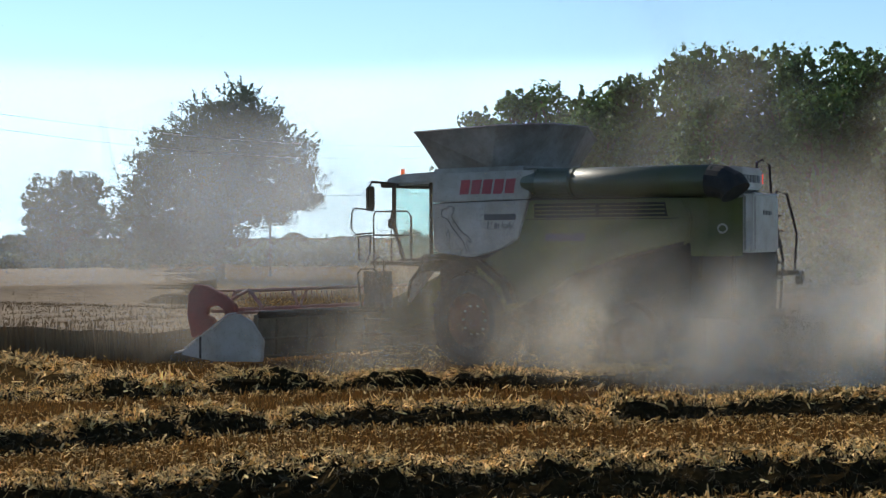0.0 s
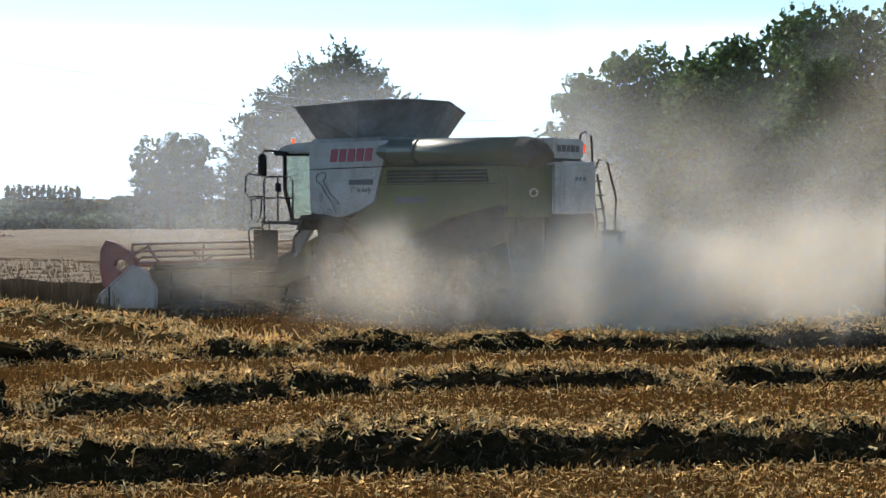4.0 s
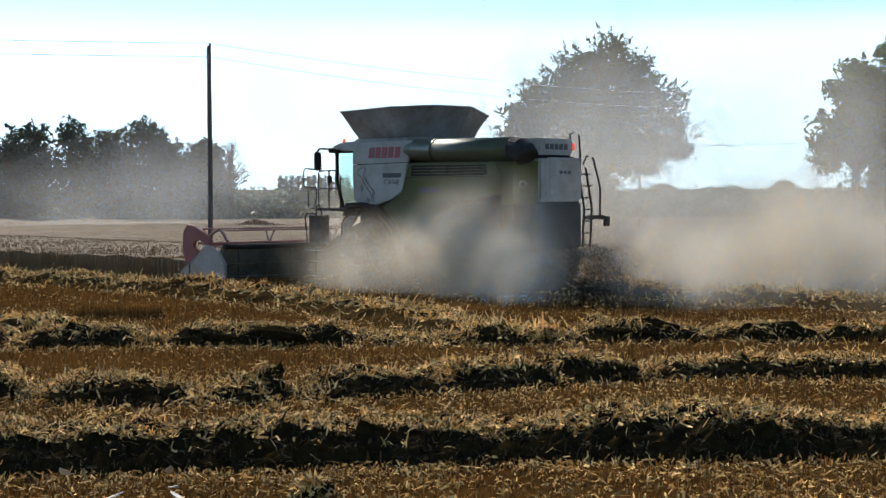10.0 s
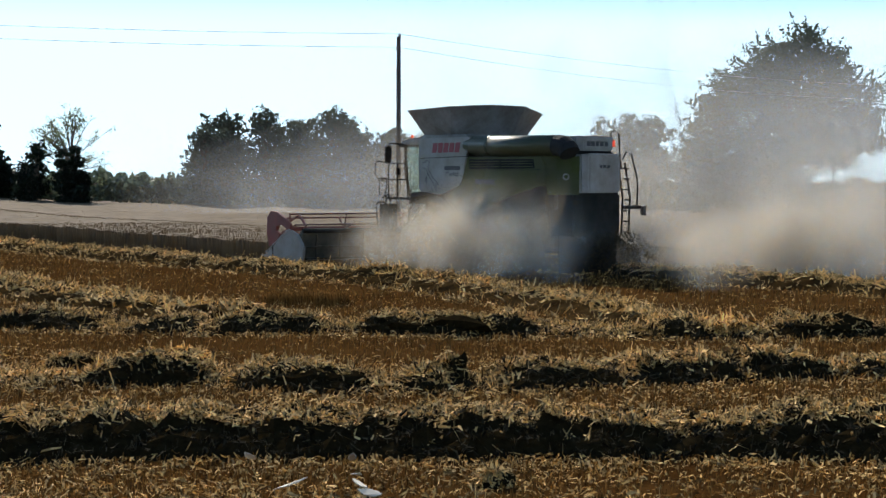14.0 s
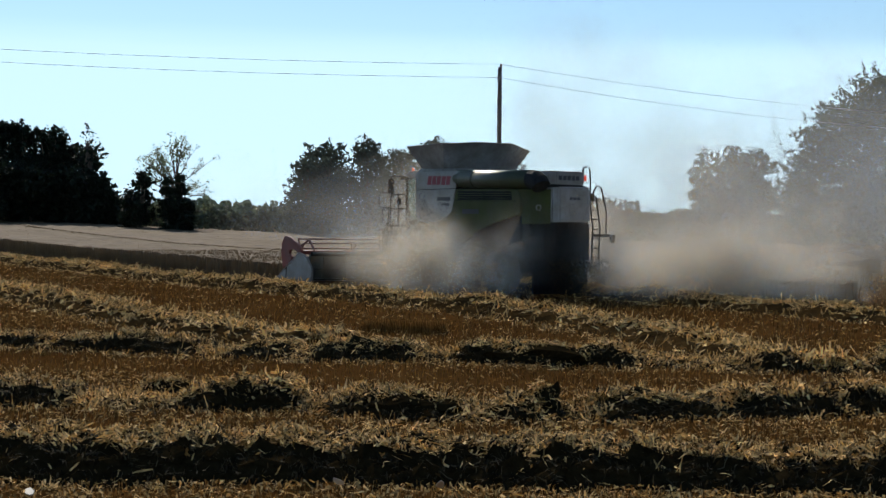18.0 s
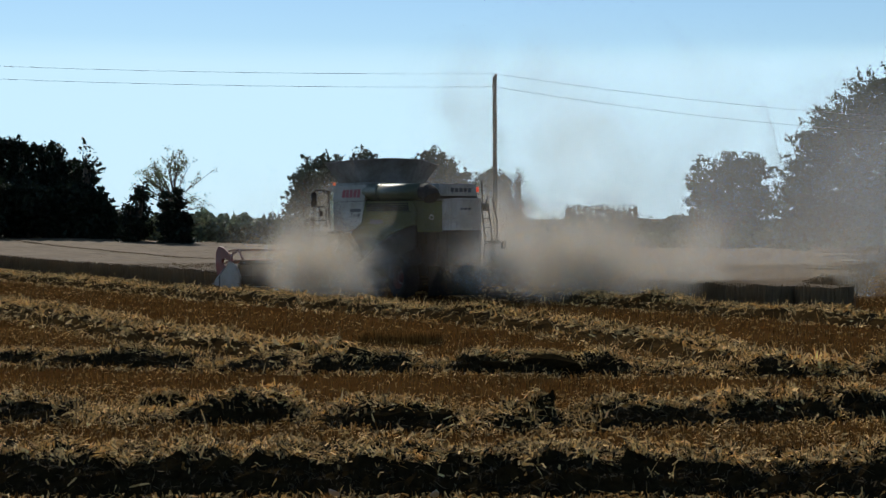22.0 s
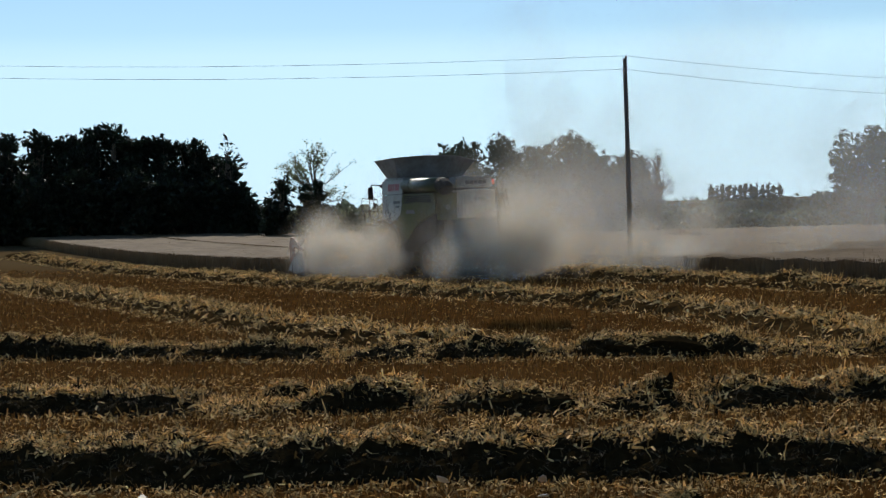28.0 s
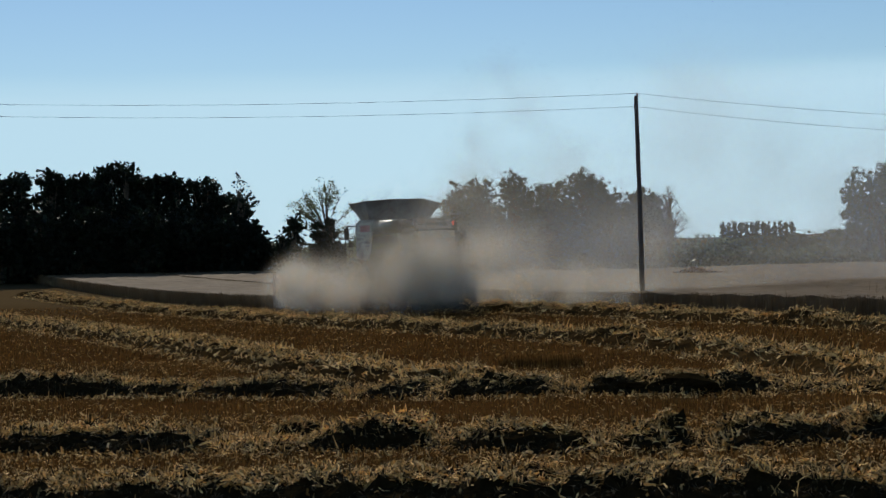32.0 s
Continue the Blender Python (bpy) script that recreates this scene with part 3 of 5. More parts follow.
    if near:                                        # straw on the bed's own surface, with flank shade put into its colour
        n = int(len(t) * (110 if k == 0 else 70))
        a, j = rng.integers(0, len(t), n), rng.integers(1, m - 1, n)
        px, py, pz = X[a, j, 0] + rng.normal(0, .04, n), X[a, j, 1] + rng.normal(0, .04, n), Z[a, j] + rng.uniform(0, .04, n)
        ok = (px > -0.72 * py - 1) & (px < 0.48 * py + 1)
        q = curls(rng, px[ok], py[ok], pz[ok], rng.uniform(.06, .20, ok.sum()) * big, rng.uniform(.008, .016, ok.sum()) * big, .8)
        ob = new("damp_straw", quads("damp_straw", q, M["shade_straw"])); ob.parent = root
    return root


for _k, (_l, _h, _w) in enumerate(WINDROWS):
    make_windrow(_k, _l, _h, _w)


def make_stubble():
    rng = np.random.default_rng(5)
    out, loose = [], []
    for y0, y1, dens, h, w in ((10.5, 16, 300, .085, .013), (16, 24, 200, .095, .015), (24, 36, 110, .11, .014), (36, 60, 30, .12, .022), (60, 80, 12, .13, .035)):
        x0, x1 = -0.80 * y1 - 1, 0.50 * y1 + 1
        n = int((x1 - x0) * (y1 - y0) * dens)
        px, py = rng.uniform(x0, x1, n), rng.uniform(y0, y1, n)
        row = np.round((py + 0.06 * px) / 0.15) * 0.15 - 0.06 * px          # drilled rows
        py = np.where(rng.random(n) < .75, row + rng.normal(0, .025, n), py)
        keep = (px > -0.72 * py - 1) & (px < 0.46 * py + 1)
        patch = np.sin(px * 0.9 + 2 * np.sin(py * .7)) + np.sin(py * 1.3 + px * .3)
        keep &= rng.random(n) < 0.72 + 0.2 * patch
        px, py = px[keep], py[keep]
        n = len(px)
        q = blades(rng, px, py, gz(px, py) - .01, h * rng.uniform(.5, 1.25, n), w * rng.uniform(.6, 1.4, n), 0.28)
        out.append(q)
        k = int(n * (1.0 if y1 < 20 else .8 if y1 < 30 else .35))                                                       # chaff and short straw lying about
        i = rng.integers(0, n, k)
        fx, fy = px[i] + rng.normal(0, .1, k), py[i] + rng.normal(0, .1, k)
        ok = rng.random(k) < .78 + .3 * np.sin(fx * 2.3 + 1.7 * np.sin(fy * 3.1)) * np.sin(fy * 4.7 + fx)
        fx, fy = fx[ok], fy[ok]
        k = len(fx)
        fz = gz(fx, fy) + rng.uniform(.02, h * .95, k)
        loose.append(curls(rng, fx, fy, fz, rng.uniform(.05, .13, k), w * rng.uniform(.8, 1.6, k), .5))
    # a rusty patch of longer stubble that the cutter missed
    n = 2600
    px, py = rng.uniform(-10.15, -8.45, n), rng.uniform(34.0, 34.9, n)
    out.append(blades(rng, px, py, gz(px, py) - .01, rng.uniform(.14, .28, n), rng.uniform(.012, .022, n), .2))
    tagged(new("chaff", quads("chaff", np.concatenate(loose), M["chaff"])), "short loose straw scattered over the stubble", "straw", kind="stuff")
    tagged(new("stubble", quads("stubble", np.concatenate(out), M["stubble"])), "short golden cut wheat stubble in drilled rows", "stubble", kind="stuff")


make_stubble()


def make_clump(x, y, high, half, seed):
    """A tuft of straw thrown up beside or on a windrow."""
    rng = np.random.default_rng(seed)
    z0 = float(gz(x, y))
    root = thing("straw_clump", "ragged upright clump of dark straw on the stubble", "straw", pose(x, y, z0), "straw clumps", "stuff")
    bm = bmesh.new()
    bmesh.ops.create_icosphere(bm, subdivisions=3, radius=1)
    for v in bm.verts:
        n = 1 + .45 * noise.noise(v.co * 2.1 + Vector((seed, 0, 0))) + .3 * noise.noise(v.co * 7 + Vector((0, seed, 0)))
        v.co = Vector((v.co.x * half * n + .12 * v.co.z, v.co.y * half * .6 * n, max(-.05, v.co.z * high * n)))
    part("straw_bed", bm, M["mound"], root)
    n = int(1500 * half + 300)
    a = rng.uniform(0, 2 * np.pi, n); r = rng.random(n) ** .5 * 1.15
    px, py = np.cos(a) * r * half, np.sin(a) * r * half * .6
    pz = high * np.sqrt(np.clip(1 - r * r, 0, 1)) + rng.uniform(0, .06, n)
    up = (py > -.05 * half) | (rng.random(n) < .3)
    q = curls(rng, px[up], py[up], pz[up], rng.uniform(.08, .22, up.sum()), rng.uniform(.012, .024, up.sum()), .6)
    ob = new("loose_straw", quads("loose_straw", q, M["straw"])); ob.parent = root


for _i, (_x, _y, _h, _r) in enumerate([(-3.88, 21.1, .40, .22), (-4.15, 20.6, .20, .42), (-2.7, 21.6, .30, .6), (-7.8, 20.6, .28, .6), (-5.7, 20.6, .28, .7), (-1.1, 23.0, .28, .6), (-2.25, 14.2, .13, .15), (-9.2, 21.6, .22, .4),
                                       (-5.2, 28.3, .34, 1.2), (-1.3, 28.9, .2, .4), (1.2, 29.4, .34, .9), (3.4, 29.4, .3, .8), (-8.3, 28.0, .3, .8)]):
    make_clump(_x, _y, _h, _r, 400 + _i)

# pale dry husks on the stubble
for _i, (_x, _y) in enumerate([(-3.62, 14.74), (-3.39, 13.9), (-3.26, 13.49), (-3.09, 13.14), (-2.81, 12.26), (-7.73, 14.49), (-6.89, 13.25), (-6.51, 12.73), (-4.52, 14.6), (-3.8, 13.35)]):
    _b = bmesh.new()
    _l, _w = random.uniform(.10, .17), random.uniform(.025, .04)
    _v = [_b.verts.new(p) for p in ((-_l, 0, 0), (-_l * .3, -_w, .01), (_l * .5, -_w * .9, .025), (_l, 0, .05), (_l * .5, _w * .9, .03), (-_l * .3, _w, .012))]
    _b.faces.new(_v)
    _g = bmesh.ops.extrude_face_region(_b, geom=list(_b.faces))
    for _e in _g["geom"]:
        if isinstance(_e, bmesh.types.BMVert):
            _e.co.z += .008
    bmesh.ops.recalc_face_normals(_b, faces=_b.faces)
    _o = part("husk", _b, M["paper"], None)
    tagged(_o, "pale dry leaf husk lying on stubble", "husk", "dry husks")
    _o.matrix_world = pose(_x, _y, .11, random.uniform(-30, 30), random.uniform(-25, 25), random.uniform(-150, 0))

# ---- standing wheat ----
PATH0, PATHD, PATHV = np.array((6.67, 34.43)), np.array((-0.667, 0.745)), np.array((-0.745, -0.667))
HEADER_FRONT, CUT_HALF, EAR = 4.75, 4.35, 0.74


def plan(s, v):
    """The plan's x, y from metres along the machine's line and to its left."""
    return PATH0[0] + PATHD[0] * s + PATHV[0] * v, PATH0[1] + PATHD[1] * s + PATHV[1] * v


def wheat_block(name, S, V, rng, dens, edge_dens, parent=None, keep=None):
    """Standing wheat over the grid S x V: an uneven canopy with sides, and stalks on the outside."""
    s, v = np.meshgrid(S, V, indexing="ij")
    x, y = plan(s, v)
    top = gz(x, y) + EAR - .06 + .03 * (np.sin(7.3 * x + 3.1 * y) + np.sin(5.1 * y - 9.7 * x) + np.sin(.5 * x) * np.sin(.37 * y))
    ns, nv = x.shape
    i = np.arange(ns * nv).reshape(ns, nv)
    f = np.stack([i[:-1, :-1], i[1:, :-1], i[1:, 1:], i[:-1, 1:]], -1).reshape(-1, 4)
    if keep is not None:
        xc, yc = (x[:-1, :-1] + x[1:, 1:]) / 2, (y[:-1, :-1] + y[1:, 1:]) / 2
        ok = keep(xc, yc)
        f = f[ok.ravel()]
    co = np.stack([x, y, top], -1).reshape(-1, 3)
    # sides: edges used once
    e = np.concatenate([f[:, [0, 1]], f[:, [1, 2]], f[:, [2, 3]], f[:, [3, 0]]])
    se = np.sort(e, 1)
    _, inv, cnt = np.unique(se, axis=0, return_inverse=True, return_counts=True)
    rim = e[cnt[inv.ravel()] == 1]
    low = co.copy(); low[:, 2] = gz(co[:, 0], co[:, 1]) - .05
    n0 = len(co)
    sides = np.stack([rim[:, 1], rim[:, 0], rim[:, 0] + n0, rim[:, 1] + n0], 1)
    me = bpy.data.meshes.new("canopy")
    me.from_pydata(np.concatenate([co, low]).tolist(), [], np.concatenate([f, sides]).tolist())
    me.materials.append(M["wheat"])
    ob = new("canopy", me); ob.parent = parent
    # stalks with ears along the rim and over the canopy
    r = rng.integers(0, len(rim), max(1, int(edge_dens * len(rim))))
    w = rng.random((len(r), 1))
    pe = co[rim[r, 0]] * w + co[rim[r, 1]] * (1 - w)
    pe[:, :2] += rng.normal(0, .09, (len(r), 2))
    ze = gz(pe[:, 0], pe[:, 1])
    q1 = blades(rng, pe[:, 0], pe[:, 1], ze, EAR * rng.uniform(.75, 1.06, len(r)), rng.uniform(.012, .03, len(r)), .12)
    r = rng.integers(0, len(f), max(1, int(dens * len(f))))
    w1, w2 = rng.random((len(r), 1)), rng.random((len(r), 1))
    c = (co[f[r, 0]] * w1 + co[f[r, 1]] * (1 - w1)) * w2 + (co[f[r, 3]] * w1 + co[f[r, 2]] * (1 - w1)) * (1 - w2)
    q2 = blades(rng, c[:, 0], c[:, 1], c[:, 2] - .06, rng.uniform(.06, .13, len(r)), rng.uniform(.02, .05, len(r)), .6, .9)
    ob = new("ears", quads("ears", np.concatenate([q1, q2]), M["ear"])); ob.parent = parent


def make_wheat():
    rng = np.random.default_rng(8)
    root = thing("wheat_field", "standing ripe golden wheat with an upright cut edge", "wheat", kind="stuff")
    # beyond the cut strip, on its far side, and ahead of the last cut
    S = np.concatenate([np.arange(4, 60, .8), np.arange(60, 150, 2.0)])
    V = np.concatenate([-np.arange(4.4, 20, .8), -np.arange(20, 190, 3.0)])[::-1]
    wheat_block("wheat", S, V, rng, 9, 70, root, keep=lambda x, y: (x < -0.6 + 0.6 * np.sin(y * .3)) & (y < 128) & (y > 51.5))
    wheat_block("wheat", np.arange(55.0, 122, .8), np.arange(-4.4, CUT_HALF + .1, .8), rng, 5, 70, root, keep=lambda x, y: y < 128)
    # further to the side, past the far end of the strip
    # a rusty patch of dock weeds that stands over the ears
    n = 420
    px, py = -19.2 + rng.normal(0, .75, n), 105 + rng.normal(0, .5, n)
    pz = gz(px, py) + EAR - .1 + rng.random(n) * .38 * np.exp(-((px + 19.2) / 1.1) ** 2)
    tagged(new("weed_patch", quads("weed_patch", leaf_quads(rng, np.stack([px, py, pz], 1), .10), M["weed"])), "rusty brown weeds standing over the wheat", "weeds", kind="stuff")
    strips = []
    for k in range(40):
        s0 = HEADER_FRONT + 1.6 + k * 1.25
        if s0 > 55:
            break
        st = thing("wheat_strip", "swath of ripe wheat falling to the cutter bar", "wheat", group="swaths being cut", kind="stuff")
        wheat_block("wheat", np.array([s0, s0 + .65, s0 + 1.25]), np.linspace(-4.4, CUT_HALF, 12), rng, 10, 40, st)
        strips.append((s0, st))
    return strips


STRIPS = make_wheat()

# ---- trees ----


def make_tree(name, label, x, y, height, lobes, leaf, count, size, trunk_r=.3, fork=.35, seed=1, material=None, lean=0.0, group="", clump=None, shoot=.6, heart=1.0):
    """lobes: (dx, dz from the ground, radius across, radius up, dy) of the crown's main masses."""
    rng = np.random.default_rng(seed)
    rnd = random.Random(seed)
    lobes = [tuple(l) + ((rnd.uniform(-.5, .5) * l[2],) if len(l) == 4 else ()) for l in lobes]
    z0 = float(gz(x, y))
    root = thing(name, label, "tree", pose(x, y, z0), group)
    bm = bmesh.new()
    top = Vector((lean, 0, height * fork))
    tube(bm, [(0, 0, -.3), (lean * .4 + .05, .03, height * fork * .5), tuple(top)], trunk_r, 9, trunk_r * .7)
    for dx, dz, r, h, dy in lobes:
        for j in range(3):
            e = Vector((dx + rnd.gauss(0, r * .3), dy + rnd.gauss(0, r * .3), dz + rnd.uniform(-.4, .3) * h))
            mid = top.lerp(e, .5) + Vector((rnd.gauss(0, .15 * r), rnd.gauss(0, .15 * r), .12 * h))
            s = top * rnd.uniform(.55, 1.0)
            tube(bm, [tuple(s), tuple(mid), tuple(e)], trunk_r * .38, 6, .03)
            for _ in range(2):
                q = mid.lerp(e, rnd.random())
                g = q + Vector((rnd.gauss(0, .45 * r), rnd.gauss(0, .45 * r), abs(rnd.gauss(0, .5 * h)))) * .4
                tube(bm, [tuple(q), tuple(q.lerp(g, .5) + Vector((0, 0, .1))), tuple(g)], .045, 4, .012, cap=False)
    part("trunk", bm, M["bark"], root, smooth=True)
    tot = sum(l[2] ** 2 for l in lobes)
    count, size = int(count * 1.12), size * .76
    cs = []
    for dx, dz, r, h, dy in lobes:
        n = int(count * r * r / tot)
        # sprays gathered in boughs: centres near the lobe's skin, leaves about each
        nb = max(10, n // 55)
        d = rng.normal(0, 1, (nb, 3)); d /= np.linalg.norm(d, axis=1)[:, None]
        rad = rng.uniform(.10, 1.0, (nb, 1)) ** .4
        bc = d * rad * np.array([r, r, h]) * (1 + .10 * rng.normal(0, 1, (nb, 1))) + (dx, dy, dz)
        k = rng.integers(0, nb, n)
        cl = (clump or .17 * r + .12) * .8 * rng.uniform(.6, 1.4, (nb, 1))
        cs.append(bc[k] + np.clip(rng.normal(0, 1, (n, 3)), -1.6, 1.6) * cl[k] * (1, 1, .7))
        # leafy shoots that stand out of the crown
        ns = int(7 * r * r)
        d = rng.normal(0, 1, (ns, 3)); d[:, 2] = np.abs(d[:, 2]) * .9 - .1; d /= np.linalg.norm(d, axis=1)[:, None]
        foot = d * np.array([r, r, h]) * .9 + (dx, dy, dz)
        out = d + (0, 0, .35) + rng.normal(0, .25, (ns, 3))
        w = rng.random((ns, 20, 1))
        cs.append((foot[:, None] + out[:, None] * w * rng.uniform(.35, 1.0, (ns, 1, 1)) * shoot + rng.normal(0, .06, (ns, 20, 3)) * (1.4 - w)).reshape(-1, 3))
    c = np.concatenate(cs)
    q = leaf_quads(rng, c[c[:, 2] > .1], size)
    # dense heart of the crown
    hs = []
    for dx, dz, r, h, dy in lobes:
        m = int(count * r * r / tot / 9 * heart)
        d = rng.normal(0, 1, (m, 3)); d /= np.linalg.norm(d, axis=1)[:, None]
        hs.append(d * rng.random((m, 1)) ** .4 * np.array([r, r, h]) * .78 + (dx, dy, dz))
    hs = np.concatenate(hs)
    q = np.concatenate([q, leaf_quads(rng, hs[hs[:, 2] > .2], min(size * 2.6, .26 * min(l[2] for l in lobes)))])
    ob = new("crown", quads("crown", q, material or M[leaf])); ob.parent = root
    return root


def make_sparse_tree(label, x, y, height, half, leaf, leaves, seed, low=.35, wood="bark"):
    """A thin tree: limbs fan out from a short trunk to a domed outline, with fine twigs and few leaves."""
    rng = np.random.default_rng(seed)
    rnd = random.Random(seed)
    root = thing("tree", label, "tree", pose(x, y, float(gz(x, y))))
    bm = bmesh.new()
    fork = Vector((0, 0, height * .22))
    tube(bm, [(0, 0, -.3), (.05, 0, height * .12), tuple(fork)], .2, 8, .15)
    tips = []
    for k in range(34):
        a, e = rnd.uniform(0, 2 * math.pi), rnd.uniform(low, 1.5)
        d = Vector((math.cos(a) * math.cos(e), math.sin(a) * math.cos(e), math.sin(e)))
        end = fork + Vector((d.x * half, d.y * half, d.z * (height - fork.z))) * rnd.uniform(.82, 1.0)
        mid = fork.lerp(end, .45) + Vector((-d.x * .25 * half, -d.y * .25 * half, .08 * height))
        mid2 = fork.lerp(end, .75) + Vector((-d.x * .12 * half, -d.y * .12 * half, .05 * height))
        tube(bm, [tuple(fork), tuple(mid), tuple(mid2), tuple(end)], .07, 5, .02, cap=False)
        for _ in range(7):
            f = rnd.uniform(.25, 1)
            q = mid.lerp(mid2, f * 2) if f < .5 else mid2.lerp(end, f * 2 - 1)
            g = q + (d + Vector((rnd.gauss(0, .6), rnd.gauss(0, .6), rnd.uniform(0, .6)))) * rnd.uniform(.3, .85)
            tube(bm, [tuple(q), tuple(q.lerp(g, .5) + Vector((0, 0, .06))), tuple(g)], .022, 3, .010, cap=False)
            tips.append(g)
    part("trunk", bm, M[wood], root, "thin bare limbs and twigs", smooth=True)
    t = np.array([tuple(p) for p in tips])
    k = rng.integers(0, len(t), leaves)
    ob = new("crown", quads("crown", leaf_quads(rng, t[k] + rng.normal(0, .16, (leaves, 3)), .085), M[leaf])); ob.parent = root


def polar(az, d):
    return d * math.sin(radians(az)), d * math.cos(radians(az))


def rise(el, d, az=0.0):
    """Height over the ground of what stands el degrees over the eye's level at d metres."""
    return 2.64 + d * math.tan(radians(el)) - float(gz(*polar(az, d)))


def crown_lobes(rng, w, h, base, n):
    """Lobes that fill an egg-shaped crown of width w from base to h above the ground."""
    out = []
    span = h - base
    for u, k in ((.14, .95), (.36, 1.0), (.58, .90), (.76, .70)):          # height along the crown, width there
        m = max(2, round(n * k / 2.4))
        for i in range(m):
            r = w * rng.uniform(.17, .25) * (.75 + .35 * k)
            dx = ((i + .5) / m - .5) * 2 * max(.05, .5 * w * k - r * .8) + rng.uniform(-.05, .05) * w
            out.append((dx, base + span * (u + rng.uniform(-.06, .06)), r, r * rng.uniform(.8, 1.05), rng.uniform(-.3, .3) * w))
    for i in range(3):
        r = w * rng.uniform(.11, .17)
        out.append((rng.uniform(-.16, .16) * w, h - r * rng.uniform(.85, 1.5), r, r, rng.uniform(-.1, .1) * w))
    out.append((0, base + span * .45, w * .33, span * .40, 0))
    return out


def make_trees():
    rnd = random.Random(4)
    # large round tree with drooping right side
    x, y = polar(.9, 120)
    make_tree("tree", "large full-crowned green deciduous tree at the field edge", x, y, 13.6,
              [(1.5, 11.9, 1.9, 1.7), (-.5, 10.9, 2.0, 1.8), (3.1, 10.6, 1.9, 1.7), (-2.7, 9.2, 2.3, 2.1), (.8, 8.6, 3.1, 2.9), (4.3, 8.3, 2.4, 2.1), (-4.5, 7.4, 1.8, 1.8), (5.6, 6.3, 1.8, 1.6), (-5.0, 5.2, 2.2, 2.3), (-1.0, 5.4, 3.5, 3.0),
               (3.6, 5.4, 2.3, 1.7), (-6.2, 3.4, 1.4, 1.7), (-3.4, 2.8, 2.4, 2.0), (-.6, 2.6, 2.2, 1.8), (-5.6, 1.9, 1.8, 1.6)],
              "leaf_grey", 46000, .155, .42, .28, 3, clump=.40, shoot=1.1, heart=.7)
    # smaller companion
    x, y = polar(-4.3, 150)
    make_tree("tree", "smaller round grey-green tree behind the field", x, y, 8.9,
              [(-1.6, 5.6, 1.9, 2.3), (.6, 6.4, 2.0, 2.1), (2.3, 6.6, 1.8, 2.0), (0, 3.4, 3.2, 2.4), (3.2, 3.6, 2.0, 2.0), (-2.4, 2.0, 1.8, 1.6)],
              "leaf_grey", 9000, .19, .3, .3, 5, clump=.4)
    # tall wood on the other side of the field
    first = [(9.72, 4.25, 4.6, 100), (11.0, 4.85, 4.2, 103), (11.3, 4.85, 5.0, 104), (12.8, 5.0, 5.4, 101), (14.6, 5.45, 6.0, 103), (16.6, 6.3, 6.4, 100), (18.6, 6.55, 6.6, 102), (20.5, 6.35, 6.4, 99),
             (22.2, 6.4, 6.4, 102), (24.0, 6.8, 6.8, 100), (26.2, 6.6, 7, 101), (13.6, 4.2, 5, 94), (17.4, 4.8, 5.6, 93), (21.2, 4.9, 5.6, 92), (24.6, 5.0, 6, 92), (28.5, 6.4, 7, 100)]
    for i, (az, el, w, d) in enumerate(first):
        x, y = polar(az, d)
        h = rise(el, d)
        base = .5
        if i == 0:
            lob = [(-1.5, 4.6, 1.0, .8), (-.4, 5.6, 1.3, .9), (-1.3, 6.5, 1.0, .8), (.3, 7.4, 1.4, 1.0), (-.5, 8.6, 1.2, .9), (.3, 9.6, 1.0, .8), (.9, 5.6, .9, .8), (-1.9, 5.5, .7, .6), (.9, 8.8, .8, .7)]
        else:
            lob = crown_lobes(rnd, w * 1.55, h, base, 7)
        make_tree("tree", "tall leafy green tree in a dense wood", x, y, h, lob, "leaf", 6600 if i else 5200, .20, .32 if i else .17, .3 if i else .55, 20 + i, group="trees of the tall wood", clump=.42, shoot=.4, heart=3.0)
    # row of rounded trees in the middle distance
    for i, (az, el, w) in enumerate([(-18.35, 1.75, 3.4), (-17.9, 2.28, 4.2), (-16.3, 2.52, 5.0), (-15.2, 2.0, 3.6), (-14.3, 2.46, 4.6), (-13.2, 2.12, 3.6), (-12.3, 1.75, 3.4), (-11.75, 1.5, 2.6)]):
        x, y = polar(az, 135 + 4 * (i % 3))
        h = rise(el, 135, az)
        make_tree("tree", "dark green rounded tree in a hedgerow", x, y, h, crown_lobes(rnd, w * 1.5, h, .3, 7), "leaf_hazed", 8500, .15, .25, .3, 60 + i, group="trees of the hedgerow", clump=.30, shoot=.25)
    x, y = polar(-11.2, 136)
    make_sparse_tree("half-dead tree with bare grey limbs", x, y, rise(1.6, 136), 1.7, "leaf_hazed", 250, 81, .1)
    # sparse pale tree over ivy-clad bushes
    x, y = polar(-22.8, 140)
    make_sparse_tree("thin pale tree with sparse foliage", x, y, rise(2.15, 140, -22.8), 3.3, "leaf_pale", 3600, 90, -.12)
    for i, (az, el, w) in enumerate([(-23.95, 1.1, 2.6), (-22.85, .3, 1.7), (-24.3, .5, 1.8), (-22.65, .95, .9), (-23.1, .85, .8), (-22.45, .2, 1.2)]):
        x, y = polar(az, 138 - i)
        h = rise(el, 138, az)
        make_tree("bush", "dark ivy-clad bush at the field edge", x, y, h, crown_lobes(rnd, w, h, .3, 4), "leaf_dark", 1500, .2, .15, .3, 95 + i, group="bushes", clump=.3)
